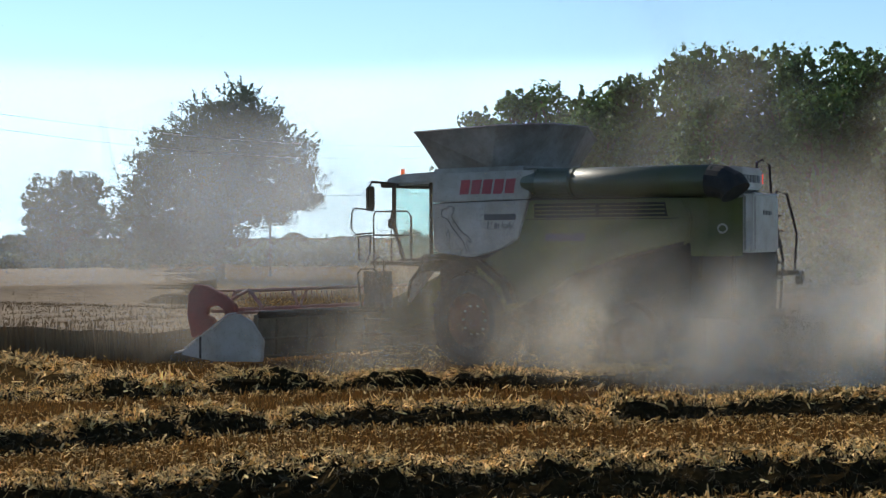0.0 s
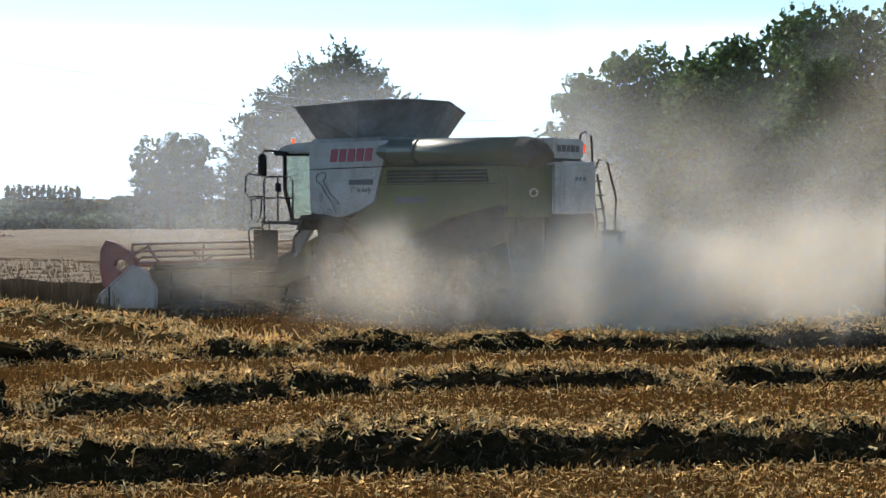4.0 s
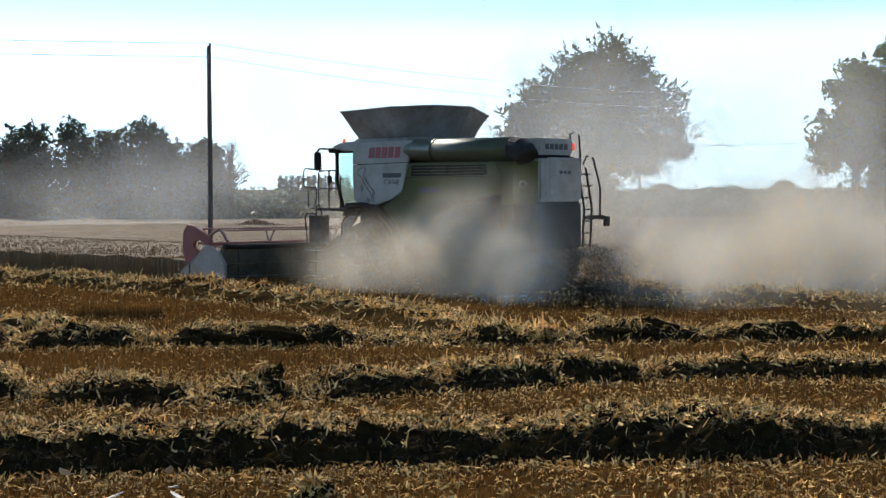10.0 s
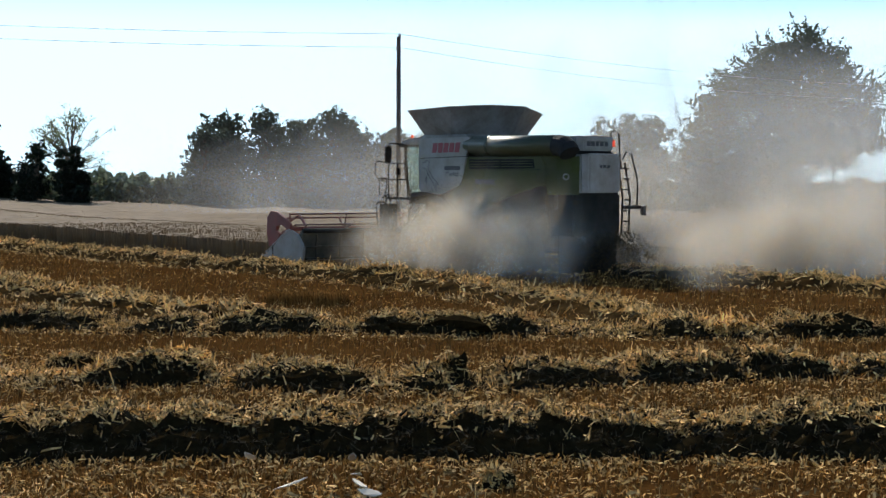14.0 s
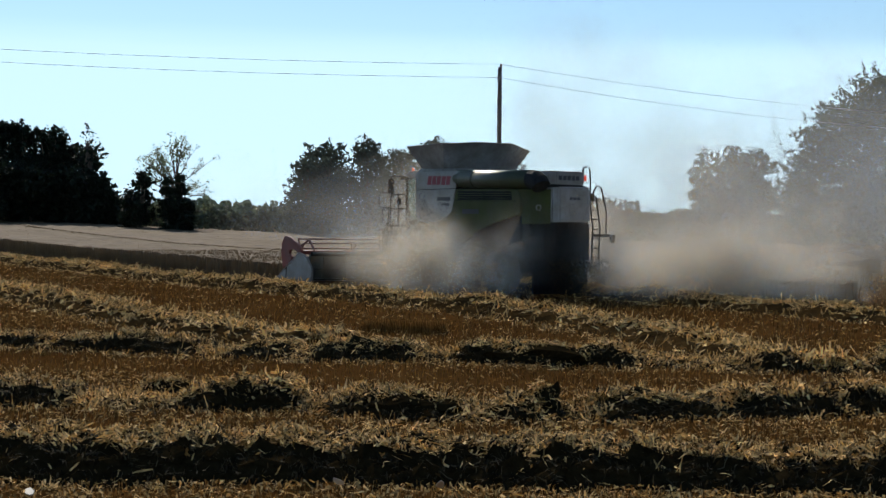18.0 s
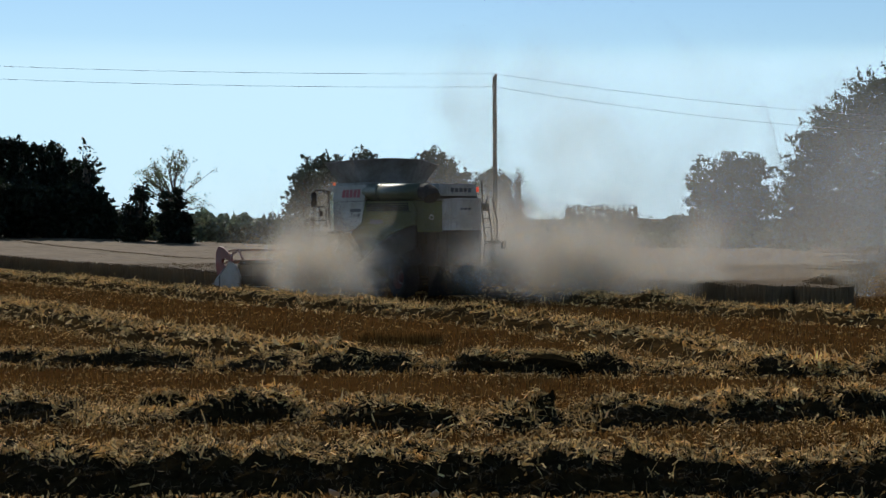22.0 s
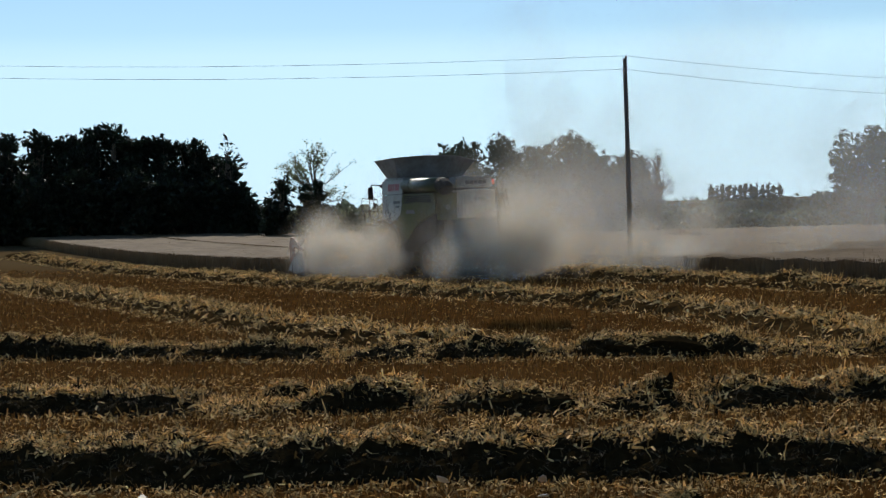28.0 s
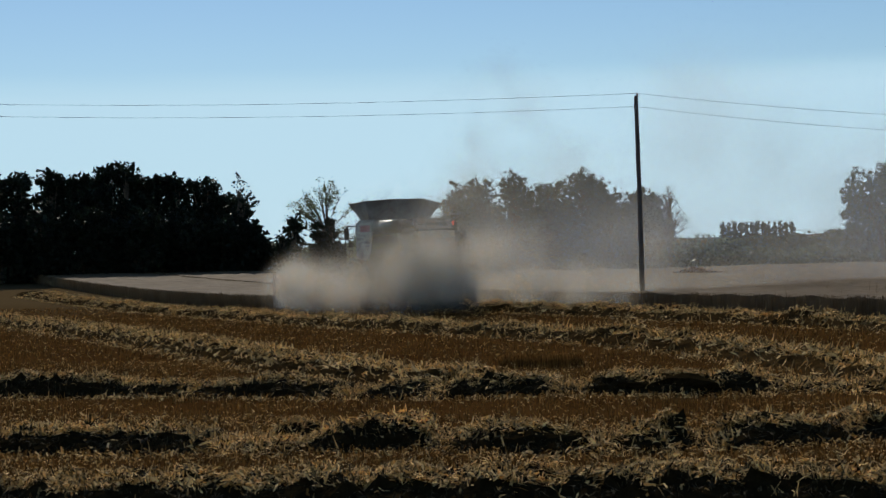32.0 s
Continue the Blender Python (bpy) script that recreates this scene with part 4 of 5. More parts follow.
    # dark wood, its shade put into the leaf colour
    wood = [(-35.2, 2.8, 7), (-34.0, 2.9, 7), (-33.0, 2.85, 6), (-32.0, 2.85, 6.4), (-30.9, 2.8, 6.4), (-30.2, 2.95, 6), (-29.5, 3.06, 6), (-28.6, 2.7, 6), (-27.7, 2.62, 5.6), (-26.9, 2.52, 5.2), (-26.2, 2.0, 4.6),
            (-33.6, 1.5, 7), (-32.2, 1.4, 7), (-30.6, 1.5, 7), (-29.0, 1.4, 7), (-27.6, 1.3, 6.4), (-26.4, 1.2, 5.6), (-25.5, .9, 4.2), (-24.95, .35, 2.4)]
    for i, (az, el, w) in enumerate(wood):
        d = 150 if i < 11 else 144
        x, y = polar(az, d)
        h = rise(el, d, az)
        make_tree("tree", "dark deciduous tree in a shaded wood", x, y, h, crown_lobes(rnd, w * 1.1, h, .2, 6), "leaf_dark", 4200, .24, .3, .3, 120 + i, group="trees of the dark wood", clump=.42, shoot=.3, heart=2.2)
    x, y = polar(-25.7, 147)
    h = rise(2.5, 147, -25.7)
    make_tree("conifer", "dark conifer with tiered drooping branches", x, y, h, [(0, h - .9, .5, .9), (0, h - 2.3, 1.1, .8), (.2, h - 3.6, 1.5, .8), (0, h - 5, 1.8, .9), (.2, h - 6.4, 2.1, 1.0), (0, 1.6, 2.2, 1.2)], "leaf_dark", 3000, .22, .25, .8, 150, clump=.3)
    # slim poplars far behind
    for i in range(13):
        az = -9.5 + 2.25 * i / 12
        x, y = polar(az, 262)
        h = 3.9 + rnd.uniform(.75, 1.1) * 1.1
        make_tree("poplar", "slim columnar poplar on the skyline", x, y, h + .2, [(0, h * .2, .4, .9), (0, h * .4, .44, .9), (0, h * .6, .44, .9), (0, h * .77, .36, .8), (0, h * .9, .24, .6)], "leaf_hazed", 1000, .22, .12, .4, 160 + i, group="row of poplars", clump=.16, shoot=.1, heart=3)


make_trees()


def make_hedge():
    """Low far hedges and copses that close the field."""
    rng = np.random.default_rng(31)
    cs = []
    for az0, az1, d, top in ((-38, -21, 165, 2.9), (-25, -10, 158, 2.9), (-10, -2, 158, 1.8), (-11, 14, 185, 2.5), (2, 31, 170, 2.5), (10.5, 31, 107, 6.0)):
        n = int((az1 - az0) * 650)
        az = rng.uniform(az0, az1, n)
        hh = top * np.array([.85 + .45 * noise.noise((a * .9, d, 0)) + .4 * noise.noise((a * 3.1, d, 3)) + .2 * noise.noise((a * 8.3, d, 6)) for a in az])
        z = hh * rng.random(n) ** .7
        dd = d + rng.normal(0, 1.2, n)
        cs.append(np.stack([dd * np.sin(np.radians(az)), dd * np.cos(np.radians(az)), z + gz(dd * np.sin(np.radians(az)), dd * np.cos(np.radians(az)))], 1))
    for az, w, top in ((7.4, .55, 3.6), (5.0, .5, 2.9), (5.8, .6, 3.0), (3.4, .6, 3.3), (-8.4, 1.3, 2.65), (-5.9, .6, 3.1), (-7.0, .6, 2.8)):
        n = 1800
        a = rng.normal(az, w * .5, n)
        z = top * rng.random(n) ** .6 * np.exp(-((a - az) / w) ** 2 * .4)
        cs.append(np.stack([183 * np.sin(np.radians(a)), 183 * np.cos(np.radians(a)), z - .3], 1))
    n = 9000                                                   # far wooded skyline
    az = rng.uniform(-75, 75, n)
    hh = np.array([2.7 + 1.0 * noise.noise((a * .35, 7, 0)) + 1.0 * noise.noise((a * 1.7, 3, 3)) for a in az])
    far = np.stack([430 * np.sin(np.radians(az)), 430 * np.cos(np.radians(az)), hh * rng.random(n) ** .6 - .3], 1)
    tagged(new("far_woods", quads("far_woods", leaf_quads(rng, far, .6), M["leaf_far_haze"])), "low hazy wooded skyline beyond the fields", "woods", kind="stuff")
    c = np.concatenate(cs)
    tagged(new("hedge", quads("hedge", leaf_quads(rng, c, .30), M["leaf_far_haze"])), "low dark green hedge along the far field edge", "hedge", kind="stuff")


make_hedge()

# ---- power line ----
POLE = (-13.75, 64.9)


def make_pole(x, y, h, label):
    z0 = float(gz(x, y))
    root = thing("utility_pole", label, "pole", pose(x, y, z0), "power line poles")
    part("mast", bar([(0, 0, -.4), (.02, 0, h * .5), (0, 0, h)], .108, 12, .08), M["wood"], root)
    for dz, s in ((-.12, 1), (-.62, -1)):
        part("bracket", bar([(0, 0, h + dz), (0, .22 * s, h + dz), (0, .22 * s, h + dz + .12)], .02), M["steel"], root)
        part("insulator", bar([(0, .22 * s, h + dz + .1), (0, .22 * s, h + dz + .17), (0, .22 * s, h + dz + .26)], .06, 10, .04), M["ceramic"], root)
    return z0 + h


def make_lines():
    top = make_pole(*POLE, 8.35, "tall slim weathered wooden utility pole in the wheat")
    r = polar(12.0, 112)
    rt = make_pole(*r, 9.2, "wooden utility pole hidden among trees")
    l = (-75.0, 70.0)
    lt = make_pole(*l, 13.0, "wooden utility pole beyond the field")
    for a, az, b, bz, sag, dz in ((POLE, top, r, rt, 1.15, .12), (POLE, top, r, rt, 1.36, -.4), (POLE, top, l, lt, .8, .12), (POLE, top, l, lt, .84, -.4)):
        pts = [(a[0] + (b[0] - a[0]) * t, a[1] + (b[1] - a[1]) * t, az + (bz - az) * t + dz - 4 * sag * t * (1 - t)) for t in np.linspace(0, 1, 25)]
        tagged(part("cable", bar(pts, .008, 5), M["wire"], None), "thin overhead power cable strung between poles", "cable", "overhead cables")
    q = polar(2.6, 126)
    qt = make_pole(*q, 6.3, "short wooden pole behind a tree")
    q2 = polar(9.6, 119)
    q2t = make_pole(*q2, 6.4, "short wooden pole at the edge of a wood")
    pts = [(q[0] + (q2[0] - q[0]) * t, q[1] + (q2[1] - q[1]) * t, qt + (q2t - qt) * t - .25 - .5 * t * (1 - t)) for t in np.linspace(0, 1, 12)]
    tagged(part("cable", bar(pts, .02, 5), M["black"], None), "thin overhead cable in front of the skyline", "cable", "overhead cables")


make_lines()

# ---- combine harvester ----
# own axes: x ahead, y to the machine's left, z up; origin on the ground under the front axle
def wheel_mesh(R, w, n=36):
    """Tyre profile spun about y."""
    bm = bmesh.new()
    prof = [(R * .56, -w * .42), (R * .74, -w * .5), (R * .93, -w * .47), (R * .985, -w * .36), (R, 0), (R * .985, w * .36), (R * .93, w * .47), (R * .74, w * .5), (R * .56, w * .42)]
    rings = []
    for k in range(n):
        a = 2 * math.pi * k / n
        rings.append([bm.verts.new((r * math.cos(a), y, r * math.sin(a))) for r, y in prof])
    for k in range(n):
        A, B = rings[k], rings[(k + 1) % n]
        for j in range(len(prof) - 1):
            bm.faces.new((A[j], A[j + 1], B[j + 1], B[j]))
    # lugs
    for k in range(22):
        for s in (-1, 1):
            a0 = 2 * math.pi * (k + (.5 if s > 0 else 0)) / 22
            vs = []
            for (da, y) in ((0, .02 * s), (.07, .02 * s), (.20, .46 * w * s), (.13, .46 * w * s)):
                for rr in (R * .98, R * 1.045 if abs(y) < .1 else R * 1.0):
                    vs.append(bm.verts.new((rr * math.cos(a0 + da), y, rr * math.sin(a0 + da))))
            for f in ((0, 2, 3, 1), (2, 4, 5, 3), (4, 6, 7, 5), (6, 0, 1, 7), (1, 3, 5, 7)):
                bm.faces.new([vs[i] for i in f])
    bmesh.ops.recalc_face_normals(bm, faces=bm.faces)
    return bm


def rim_mesh(R, w, side):
    bm = bmesh.new()
    prof = [(R * .57, w * .40), (R * .55, w * .34), (R * .45, w * .12), (R * .2, w * .16), (R * .17, w * .3), (.02, w * .3)]
    n = 28
    rings = [[bm.verts.new((r * math.cos(2 * math.pi * k / n), y * side, r * math.sin(2 * math.pi * k / n))) for r, y in prof] for k in range(n)]
    for k in range(n):
        A, B = rings[k], rings[(k + 1) % n]
        for j in range(len(prof) - 1):
            bm.faces.new((A[j], A[j + 1], B[j + 1], B[j]))
    bmesh.ops.recalc_face_normals(bm, faces=bm.faces)
    return bm


SPINNERS = []


def add_wheel(root, x, y, R, w, rim_mat):
    side = 1 if y > 0 else -1
    wh = new("wheel"); wh.parent = root
    wh.matrix_basis = pose(x, y, R)
    part("tyre", wheel_mesh(R, w), M["rubber"], wh, smooth=False)
    part("rim", rim_mesh(R, w, side), rim_mat, wh, "red wheel rim", smooth=True)
    bm = bmesh.new()
    for k in range(10):
        a = 2 * math.pi * k / 10
        tube(bm, [(R * .3 * math.cos(a), side * w * .13, R * .3 * math.sin(a)), (R * .3 * math.cos(a), side * w * .2, R * .3 * math.sin(a))], .025, 6)
    part("wheel_nuts", bm, M["steel"], wh)
    SPINNERS.append((wh, x, y, R))


def letter(text, size, root, material, m, name="lettering", label="", shear=0.0, bold=0.0):
    cu = bpy.data.curves.new(name, "FONT")
    cu.body = text; cu.size = size; cu.extrude = .004; cu.shear = shear; cu.offset = bold
    cu.align_x = "CENTER"; cu.align_y = "CENTER"
    tmp = new("tmp_text", cu)
    dg = bpy.context.evaluated_depsgraph_get()
    me = bpy.data.meshes.new_from_object(tmp.evaluated_get(dg))
    bpy.data.objects.remove(tmp)
    me.materials.clear(); me.materials.append(material)
    ob = new(name, me); ob.parent = root; ob.matrix_basis = m
    if label:
        tagged(ob, label)
    return ob


def side_m(x, y, z):
    """Pose of writing on the left side, read from outside."""
    return Matrix.Translation((x, y, z)) @ Matrix(((-1, 0, 0, 0), (0, 0, 1, 0), (0, 1, 0, 0), (0, 0, 0, 1)))


def rear_m(x, y, z):
    return Matrix.Translation((x, y, z)) @ Matrix(((0, 0, -1, 0), (-1, 0, 0, 0), (0, 1, 0, 0), (0, 0, 0, 1)))


def logo_bars(root, x, z, w, h, material, y=None, rear=False, name="maker_mark"):
    """Maker's mark as plain slanted blocks."""
    n = 5
    for i in range(n):
        a = -w / 2 + i * w / n
        bm = bmesh.new()
        pts = [(a + .0, -h / 2), (a + w / n * .8, -h / 2), (a + w / n * .8 + h * .2, h / 2), (a + h * .2, h / 2)]
        lo = [bm.verts.new((px, pz, 0)) for px, pz in pts]
        hi = [bm.verts.new((px, pz, .006)) for px, pz in pts]
        bm.faces.new(lo[::-1]); bm.faces.new(hi)
        for k in range(4):
            bm.faces.new((lo[k], lo[(k + 1) % 4], hi[(k + 1) % 4], hi[k]))
        ob = part(name, bm, material, root, "red block of the maker's mark" if material is M["redmark"] else "dark block of the maker's mark")
        ob.matrix_basis = rear_m(x, y, z) if rear else side_m(x, y, z)


def make_combine():
    root = thing("combine_harvester", "dusty green and white combine harvester with a raised grain tank", "harvester")
    W = 1.6
    # chassis and belly
    body = part("chassis", prism([(1.0, 1.2), (1.0, 3.9), (-4.6, 3.85), (-4.75, 3.3), (-4.75, 1.9), (-4.4, 1.35), (-1.4, 1.0)], -1.2, 1.35, .04), M["grey"], root, "dark grey body and chassis")
    # side cladding, left and right
    for s in (1, -1):
        y0, y1 = (W - .1, W) if s > 0 else (-W, -W + .1)
        cut = (lambda q: q) if s > 0 else (lambda q: [(max(x, -4.3), z) for x, z in q])
        part("front_panel", prism([(.98, 3.36), (.95, 3.95), (-1.70, 3.97), (-1.52, 3.40)], y0, y1, .02), M["white"], root, "dusty white side panel")
        part("front_panel", prism([(.98, 3.34), (-1.51, 3.38), (-1.28, 2.62), (-.75, 2.40), (.35, 2.16), (.93, 2.40)], y0, y1, .02), M["white"], root, "dusty white side panel with decals")
        part("side_panel", prism(cut([(-1.56, 3.37), (-5.05, 3.36), (-5.25, 3.0), (-5.2, 2.6), (-3.55, 2.25), (-2.6, 1.95), (-1.9, 1.55), (-.9, 1.15), (-.45, 1.55), (-.15, 2.1), (-.75, 2.37), (-1.25, 2.6)]), y0, y1, .025), M["green"], root, "dusty lime green side panel")
        part("lower_panel", prism(cut([(-1.95, 1.5), (-2.65, 1.9), (-3.6, 2.2), (-5.2, 2.55), (-5.2, 1.75), (-4.2, 1.5), (-3.0, 1.2)]), y0 - .03 * s, y1 - .03 * s, .02), M["black"], root, "black lower side panel")
        ins = prism([(-1.68, 3.02), (-1.68, 3.30), (-4.70, 3.29), (-4.76, 3.03)], y0 + .03 * s, y1 + .006 * s)
        vent = part("vent", ins, M["black"], root, "black louvred side vent")
        for k in range(3):
            z = 3.075 + .075 * k
            part("slat", prism([(-1.72, z), (-1.72, z + .022), (-3.14, z + .022), (-3.14, z)], y1 + .006 * s, y1 + .02 * s), M["green"], vent)
            part("slat", prism([(-3.24, z), (-3.24, z + .022), (-4.68, z + .022), (-4.70, z)], y1 + .006 * s, y1 + .02 * s), M["green"], vent)
        part("rear_corner_panel", zprism([(-5.08, (W - .03) * s), (-5.5, (W - .2) * s), (-5.85, (W - .48) * s), (-5.97, (W - .6) * s), (-5.9, (W - .66) * s), (-5.08, (W - .14) * s)], 2.3, 3.36), M["green"], root, "green tapered rear corner panel") if s > 0 else None
        part("reflector", bar([(-.75, y1, 1.33), (-.75, y1 + .02 * s, 1.33)], .075, 14), M["paper"], root, "pale round reflector")
        part("fender", prism([(1.25, 1.95), (1.1, 2.3), (.5, 2.33), (-.4, 2.2), (-1.1, 1.75), (-1.25, 1.35), (-1.1, 1.35), (-.95, 1.68), (-.35, 2.08), (.5, 2.22), (1.05, 2.18), (1.17, 1.95)], (.9 if s > 0 else -1.75), (1.75 if s > 0 else -.9)), M["black"], root, "black curved wheel fender")
    bm = bmesh.new()
    for k in range(24):
        a = 2 * math.pi * k / 24
        b = 2 * math.pi * (k + 1) / 24
        bm.faces.new([bm.verts.new((r * math.cos(c), 0, r * math.sin(c))) for r, c in ((.06, a), (.095, a), (.095, b), (.06, b))])
    ob = part("speed_sign", bm, M["white"], root, "pale ring sign on the rear corner")
    ob.matrix_basis = Matrix.Translation((-5.70, W - .345, 2.80)) @ Matrix.Rotation(radians(39), 4, "Z")
    part("panel_seam", bx(-5.0, -1.45, W, W + .004, 2.985, 3.0), M["black"], root)
    part("cleaning_shoe", prism([(-.9, .95), (-.9, 1.6), (-4.8, 1.6), (-4.8, .8), (-3.2, .62), (-1.6, .7)], -.95, .95, .03), M["black"], root, "dark housing under the body")
    part("side_shield", prism([(-1.5, 1.1), (-1.6, 1.6), (-5.0, 1.85), (-5.1, 1.25), (-4.7, 1.15)], 1.25, 1.32, .01), M["black"], root, "black lower shield")
    # writing and decals on the left side
    logo_bars(root, -.50, 3.66, 1.45, .29, M["redmark"], y=W + .004)
    letter("1° in Italy", .18, root, M["ink"], side_m(-.80, W + .004, 2.88), label="dark decal lettering", shear=.2)
    part("decal_bar", bx(-1.22, -.42, W, W + .008, 2.99, 3.11), M["ink"], root, "dark bar of unreadable lettering")
    pts = [(.66, 3.16), (.60, 3.25), (.50, 3.22), (.42, 3.29), (.30, 3.27), (.22, 3.22), (.26, 3.14), (.34, 3.10), (.28, 3.00), (.14, 2.90), (.06, 2.80), (-.08, 2.72), (-.20, 2.68), (-.32, 2.58), (-.30, 2.54),
           (-.20, 2.60), (-.16, 2.52), (-.24, 2.44), (-.26, 2.36), (-.20, 2.36), (-.12, 2.46), (-.06, 2.58), (.06, 2.66), (.20, 2.76), (.34, 2.88), (.42, 3.00), (.52, 3.04), (.64, 3.06), (.66, 3.16)]
    part("map_decal", tube(bmesh.new(), [(x * .8 + .18, W + .004, z) for x, z in [(-.02, 2.40), (.10, 2.44), (.20, 2.40), (.08, 2.30), (-.02, 2.40)]], .009, 4), M["ink"], root, "thin dark outline map decal")
    part("map_decal", tube(bmesh.new(), [(x * .8 + .18, W + .008, z) for x, z in pts], .010, 4), M["ink"], root, "thin dark outline map decal")
    part("map_decal", tube(bmesh.new(), [(x * .8 + .18, W + .008, z) for x, z in [(.42, 2.80), (.50, 2.72), (.46, 2.60), (.38, 2.64), (.42, 2.80)]], .009, 4), M["ink"], root, "thin dark outline map decal")
    part("model_mark", bx(-2.9, -1.95, W, W + .008, 2.58, 2.72), M["ink"], root, "dark bar of the model mark")
    # grain tank: box and flared sheets
    part("grain_tank", prism([(1.05, 3.85), (1.05, 4.06), (-1.3, 4.06), (-1.3, 3.85)], -1.5, 1.45, .02), M["hopper"], root, "grey grain tank base")
    lo = [(1.02, 1.32), (1.02, -1.4), (-.42, -1.5), (-.72, -.75), (-.72, .6), (-.42, 1.38)]
    hi = [(1.28, 1.78, 4.80), (1.28, -1.95, 4.80), (-.55, -2.02, 4.72), (-1.18, -.84, 4.92), (-1.30, .58, 4.92), (-.75, 1.62, 4.86)]
    for k in range(6):
        bm = bmesh.new()
        a, b = lo[k], lo[(k + 1) % 6]
        c, d = Vector(hi[(k + 1) % 6]), Vector(hi[k])
        A, B = Vector((*a, 4.05)), Vector((*b, 4.05))
        cen = Vector((0, 0, 4.4))
        nrm = (B - A).cross(d - A).normalized()
        if nrm.dot((A + c) / 2 - cen) < 0:
            nrm = -nrm
        o = [bm.verts.new(p) for p in (A, B, c, d)]
        i = [bm.verts.new(p - nrm * .035) for p in (A, B, c, d)]
        bm.faces.new(o); bm.faces.new(i[::-1])
        for j in range(4):
            bm.faces.new((o[j], i[j], i[(j + 1) % 4], o[(j + 1) % 4]))
        bmesh.ops.recalc_face_normals(bm, faces=bm.faces)
        sheet = part("tank_sheet", bm, M["hopper"], root, "flared sheet of the open grain tank")
        part("edge_tube", bar([d, c], .028, 6), M["hopper"], sheet)
    # unloading auger folded back along the left side
    aug = part("unloading_auger", bar([(-1.75, 1.42, 3.70), (-3.4, 1.45, 3.68), (-5.72, 1.46, 3.66)], .29, 20), M["auger"], root, "long green unloading auger tube", smooth=True)
    part("auger_spout", bar([(-5.6, 1.46, 3.66), (-5.85, 1.46, 3.63), (-6.02, 1.46, 3.55), (-6.1, 1.46, 3.44)], .30, 18, .29), M["grey"], aug, "dark rubber spout")
    part("auger_elbow", bar([(-1.1, 1.1, 3.75), (-1.45, 1.35, 3.72), (-1.85, 1.42, 3.70)], .285, 16), M["auger"], aug)
    part("auger_band", bar([(-2.55, 1.435, 3.69), (-2.63, 1.437, 3.69)], .305, 20), M["auger"], aug)
    part("deck", prism([(-1.3, 3.86), (-1.3, 3.93), (-4.9, 3.95), (-5.0, 3.86)], -.95, 1.1, .02), M["grey"], root, "engine deck")
    part("air_intake", bx(-3.3, -2.3, -1.2, -.2, 3.9, 3.985, bev=.03), M["black"], root)
    # rear hood, tapering in plan
    part("rear_hood", zprism([(-4.9, .9), (-5.62, .88), (-5.70, .6), (-5.42, -.62), (-5.3, -.78), (-4.9, -.78)], 3.53, 3.94, .04), M["white"], root, "white rear hood band")
    part("rear_gap", zprism([(-4.9, .84), (-5.58, .84), (-5.28, -.72), (-4.9, -.72)], 3.42, 3.55), M["black"], root)
    part("rear_panel", zprism([(-4.9, .98), (-5.98, .98), (-6.06, .72), (-5.78, -.62), (-5.62, -.78), (-4.9, -.78)], 2.36, 3.43, .05), M["white"], root, "white rear hood panel")
    part("rear_trim", bar([(-6.03, .72, 3.435), (-5.72, -.66, 3.435)], .022, 6), M["steel"], root, "bright trim strip")
    for k in range(5):
        y = .42 - .2 * k
        part("maker_mark", bx(-.012, .004, -.075, .075, 3.66, 3.80), M["ink"], root, "dark block of the maker's mark").matrix_basis = Matrix.Translation((-5.70 + .23 * (.6 - y), y, 0)) @ Matrix.Rotation(radians(13), 4, "Z")
    for k in range(3):
        y = .22 - .17 * k
        part("model_mark", bx(-.012, .004, -.06, .06, 3.05, 3.13), M["ink"], root, "dark bar of the model mark").matrix_basis = Matrix.Translation((-6.06 + .21 * (.72 - y), y, 0)) @ Matrix.Rotation(radians(12), 4, "Z")
    part("straw_chopper", zprism([(-4.6, 1.15), (-5.85, 1.1), (-5.95, .8), (-5.7, -.7), (-5.5, -.85), (-4.6, -.95)], 1.15, 2.36, .05), M["black"], root, "dark straw chopper housing")
    for k in range(7):
        y = .95 - .27 * k
        x = -5.92 + .16 * (1 - y)
        part("deflector", prism([(x + .2, 1.18), (x - .15, 1.10), (x - .4, .92), (x - .1, .95)], y - .012, y + .012), M["black"], root)
    # added black sheet that stands for the dust in shadow under the tail
    part("tail_curtain", prism([(-5.2, .12), (-5.2, 1.3), (-5.24, 1.3), (-5.26, .12)], -1.0, 1.1), M["black"], root, "added black sheet standing for shade under the tail")
    # falling straw; the shade behind the machine is put into its dark colour
    rng = np.random.default_rng(64)
    n = 2600
    f = rng.random(n) ** .8
    px, py = -5.7 - 1.5 * f ** .8 + rng.normal(0, .12 + .18 * f, n), rng.uniform(-1.05, 1.15, n) * (1 + .25 * f)
    pz = np.maximum(.03, 1.15 * (1 - f * f) + rng.normal(0, .12, n))
    spray = new("straw_spray", quads("straw_spray", curls(rng, px, py, pz, rng.uniform(.06, .18, n), rng.uniform(.012, .024, n), .8), M["shade_straw"]))
    spray.parent = root
    tagged(spray, "dark curtain of chopped straw falling to the ground", kind="stuff")
    # rear ladder, rail, lamps, tow bracket
    lad = part("ladder", bar([(-5.35, -.92, 3.3), (-5.55, -.95, 2.2), (-5.48, -.97, 1.2)], .028), M["black"], root, "black rear access ladder")
    part("stile", bar([(-5.3, -1.24, 3.2), (-5.5, -1.27, 2.2), (-5.42, -1.29, 1.2)], .028), M["black"], lad)
    for k in range(7):
        z = 1.25 + .30 * k
        x = -5.45 - (.08 if 1.6 < z < 2.8 else .03)
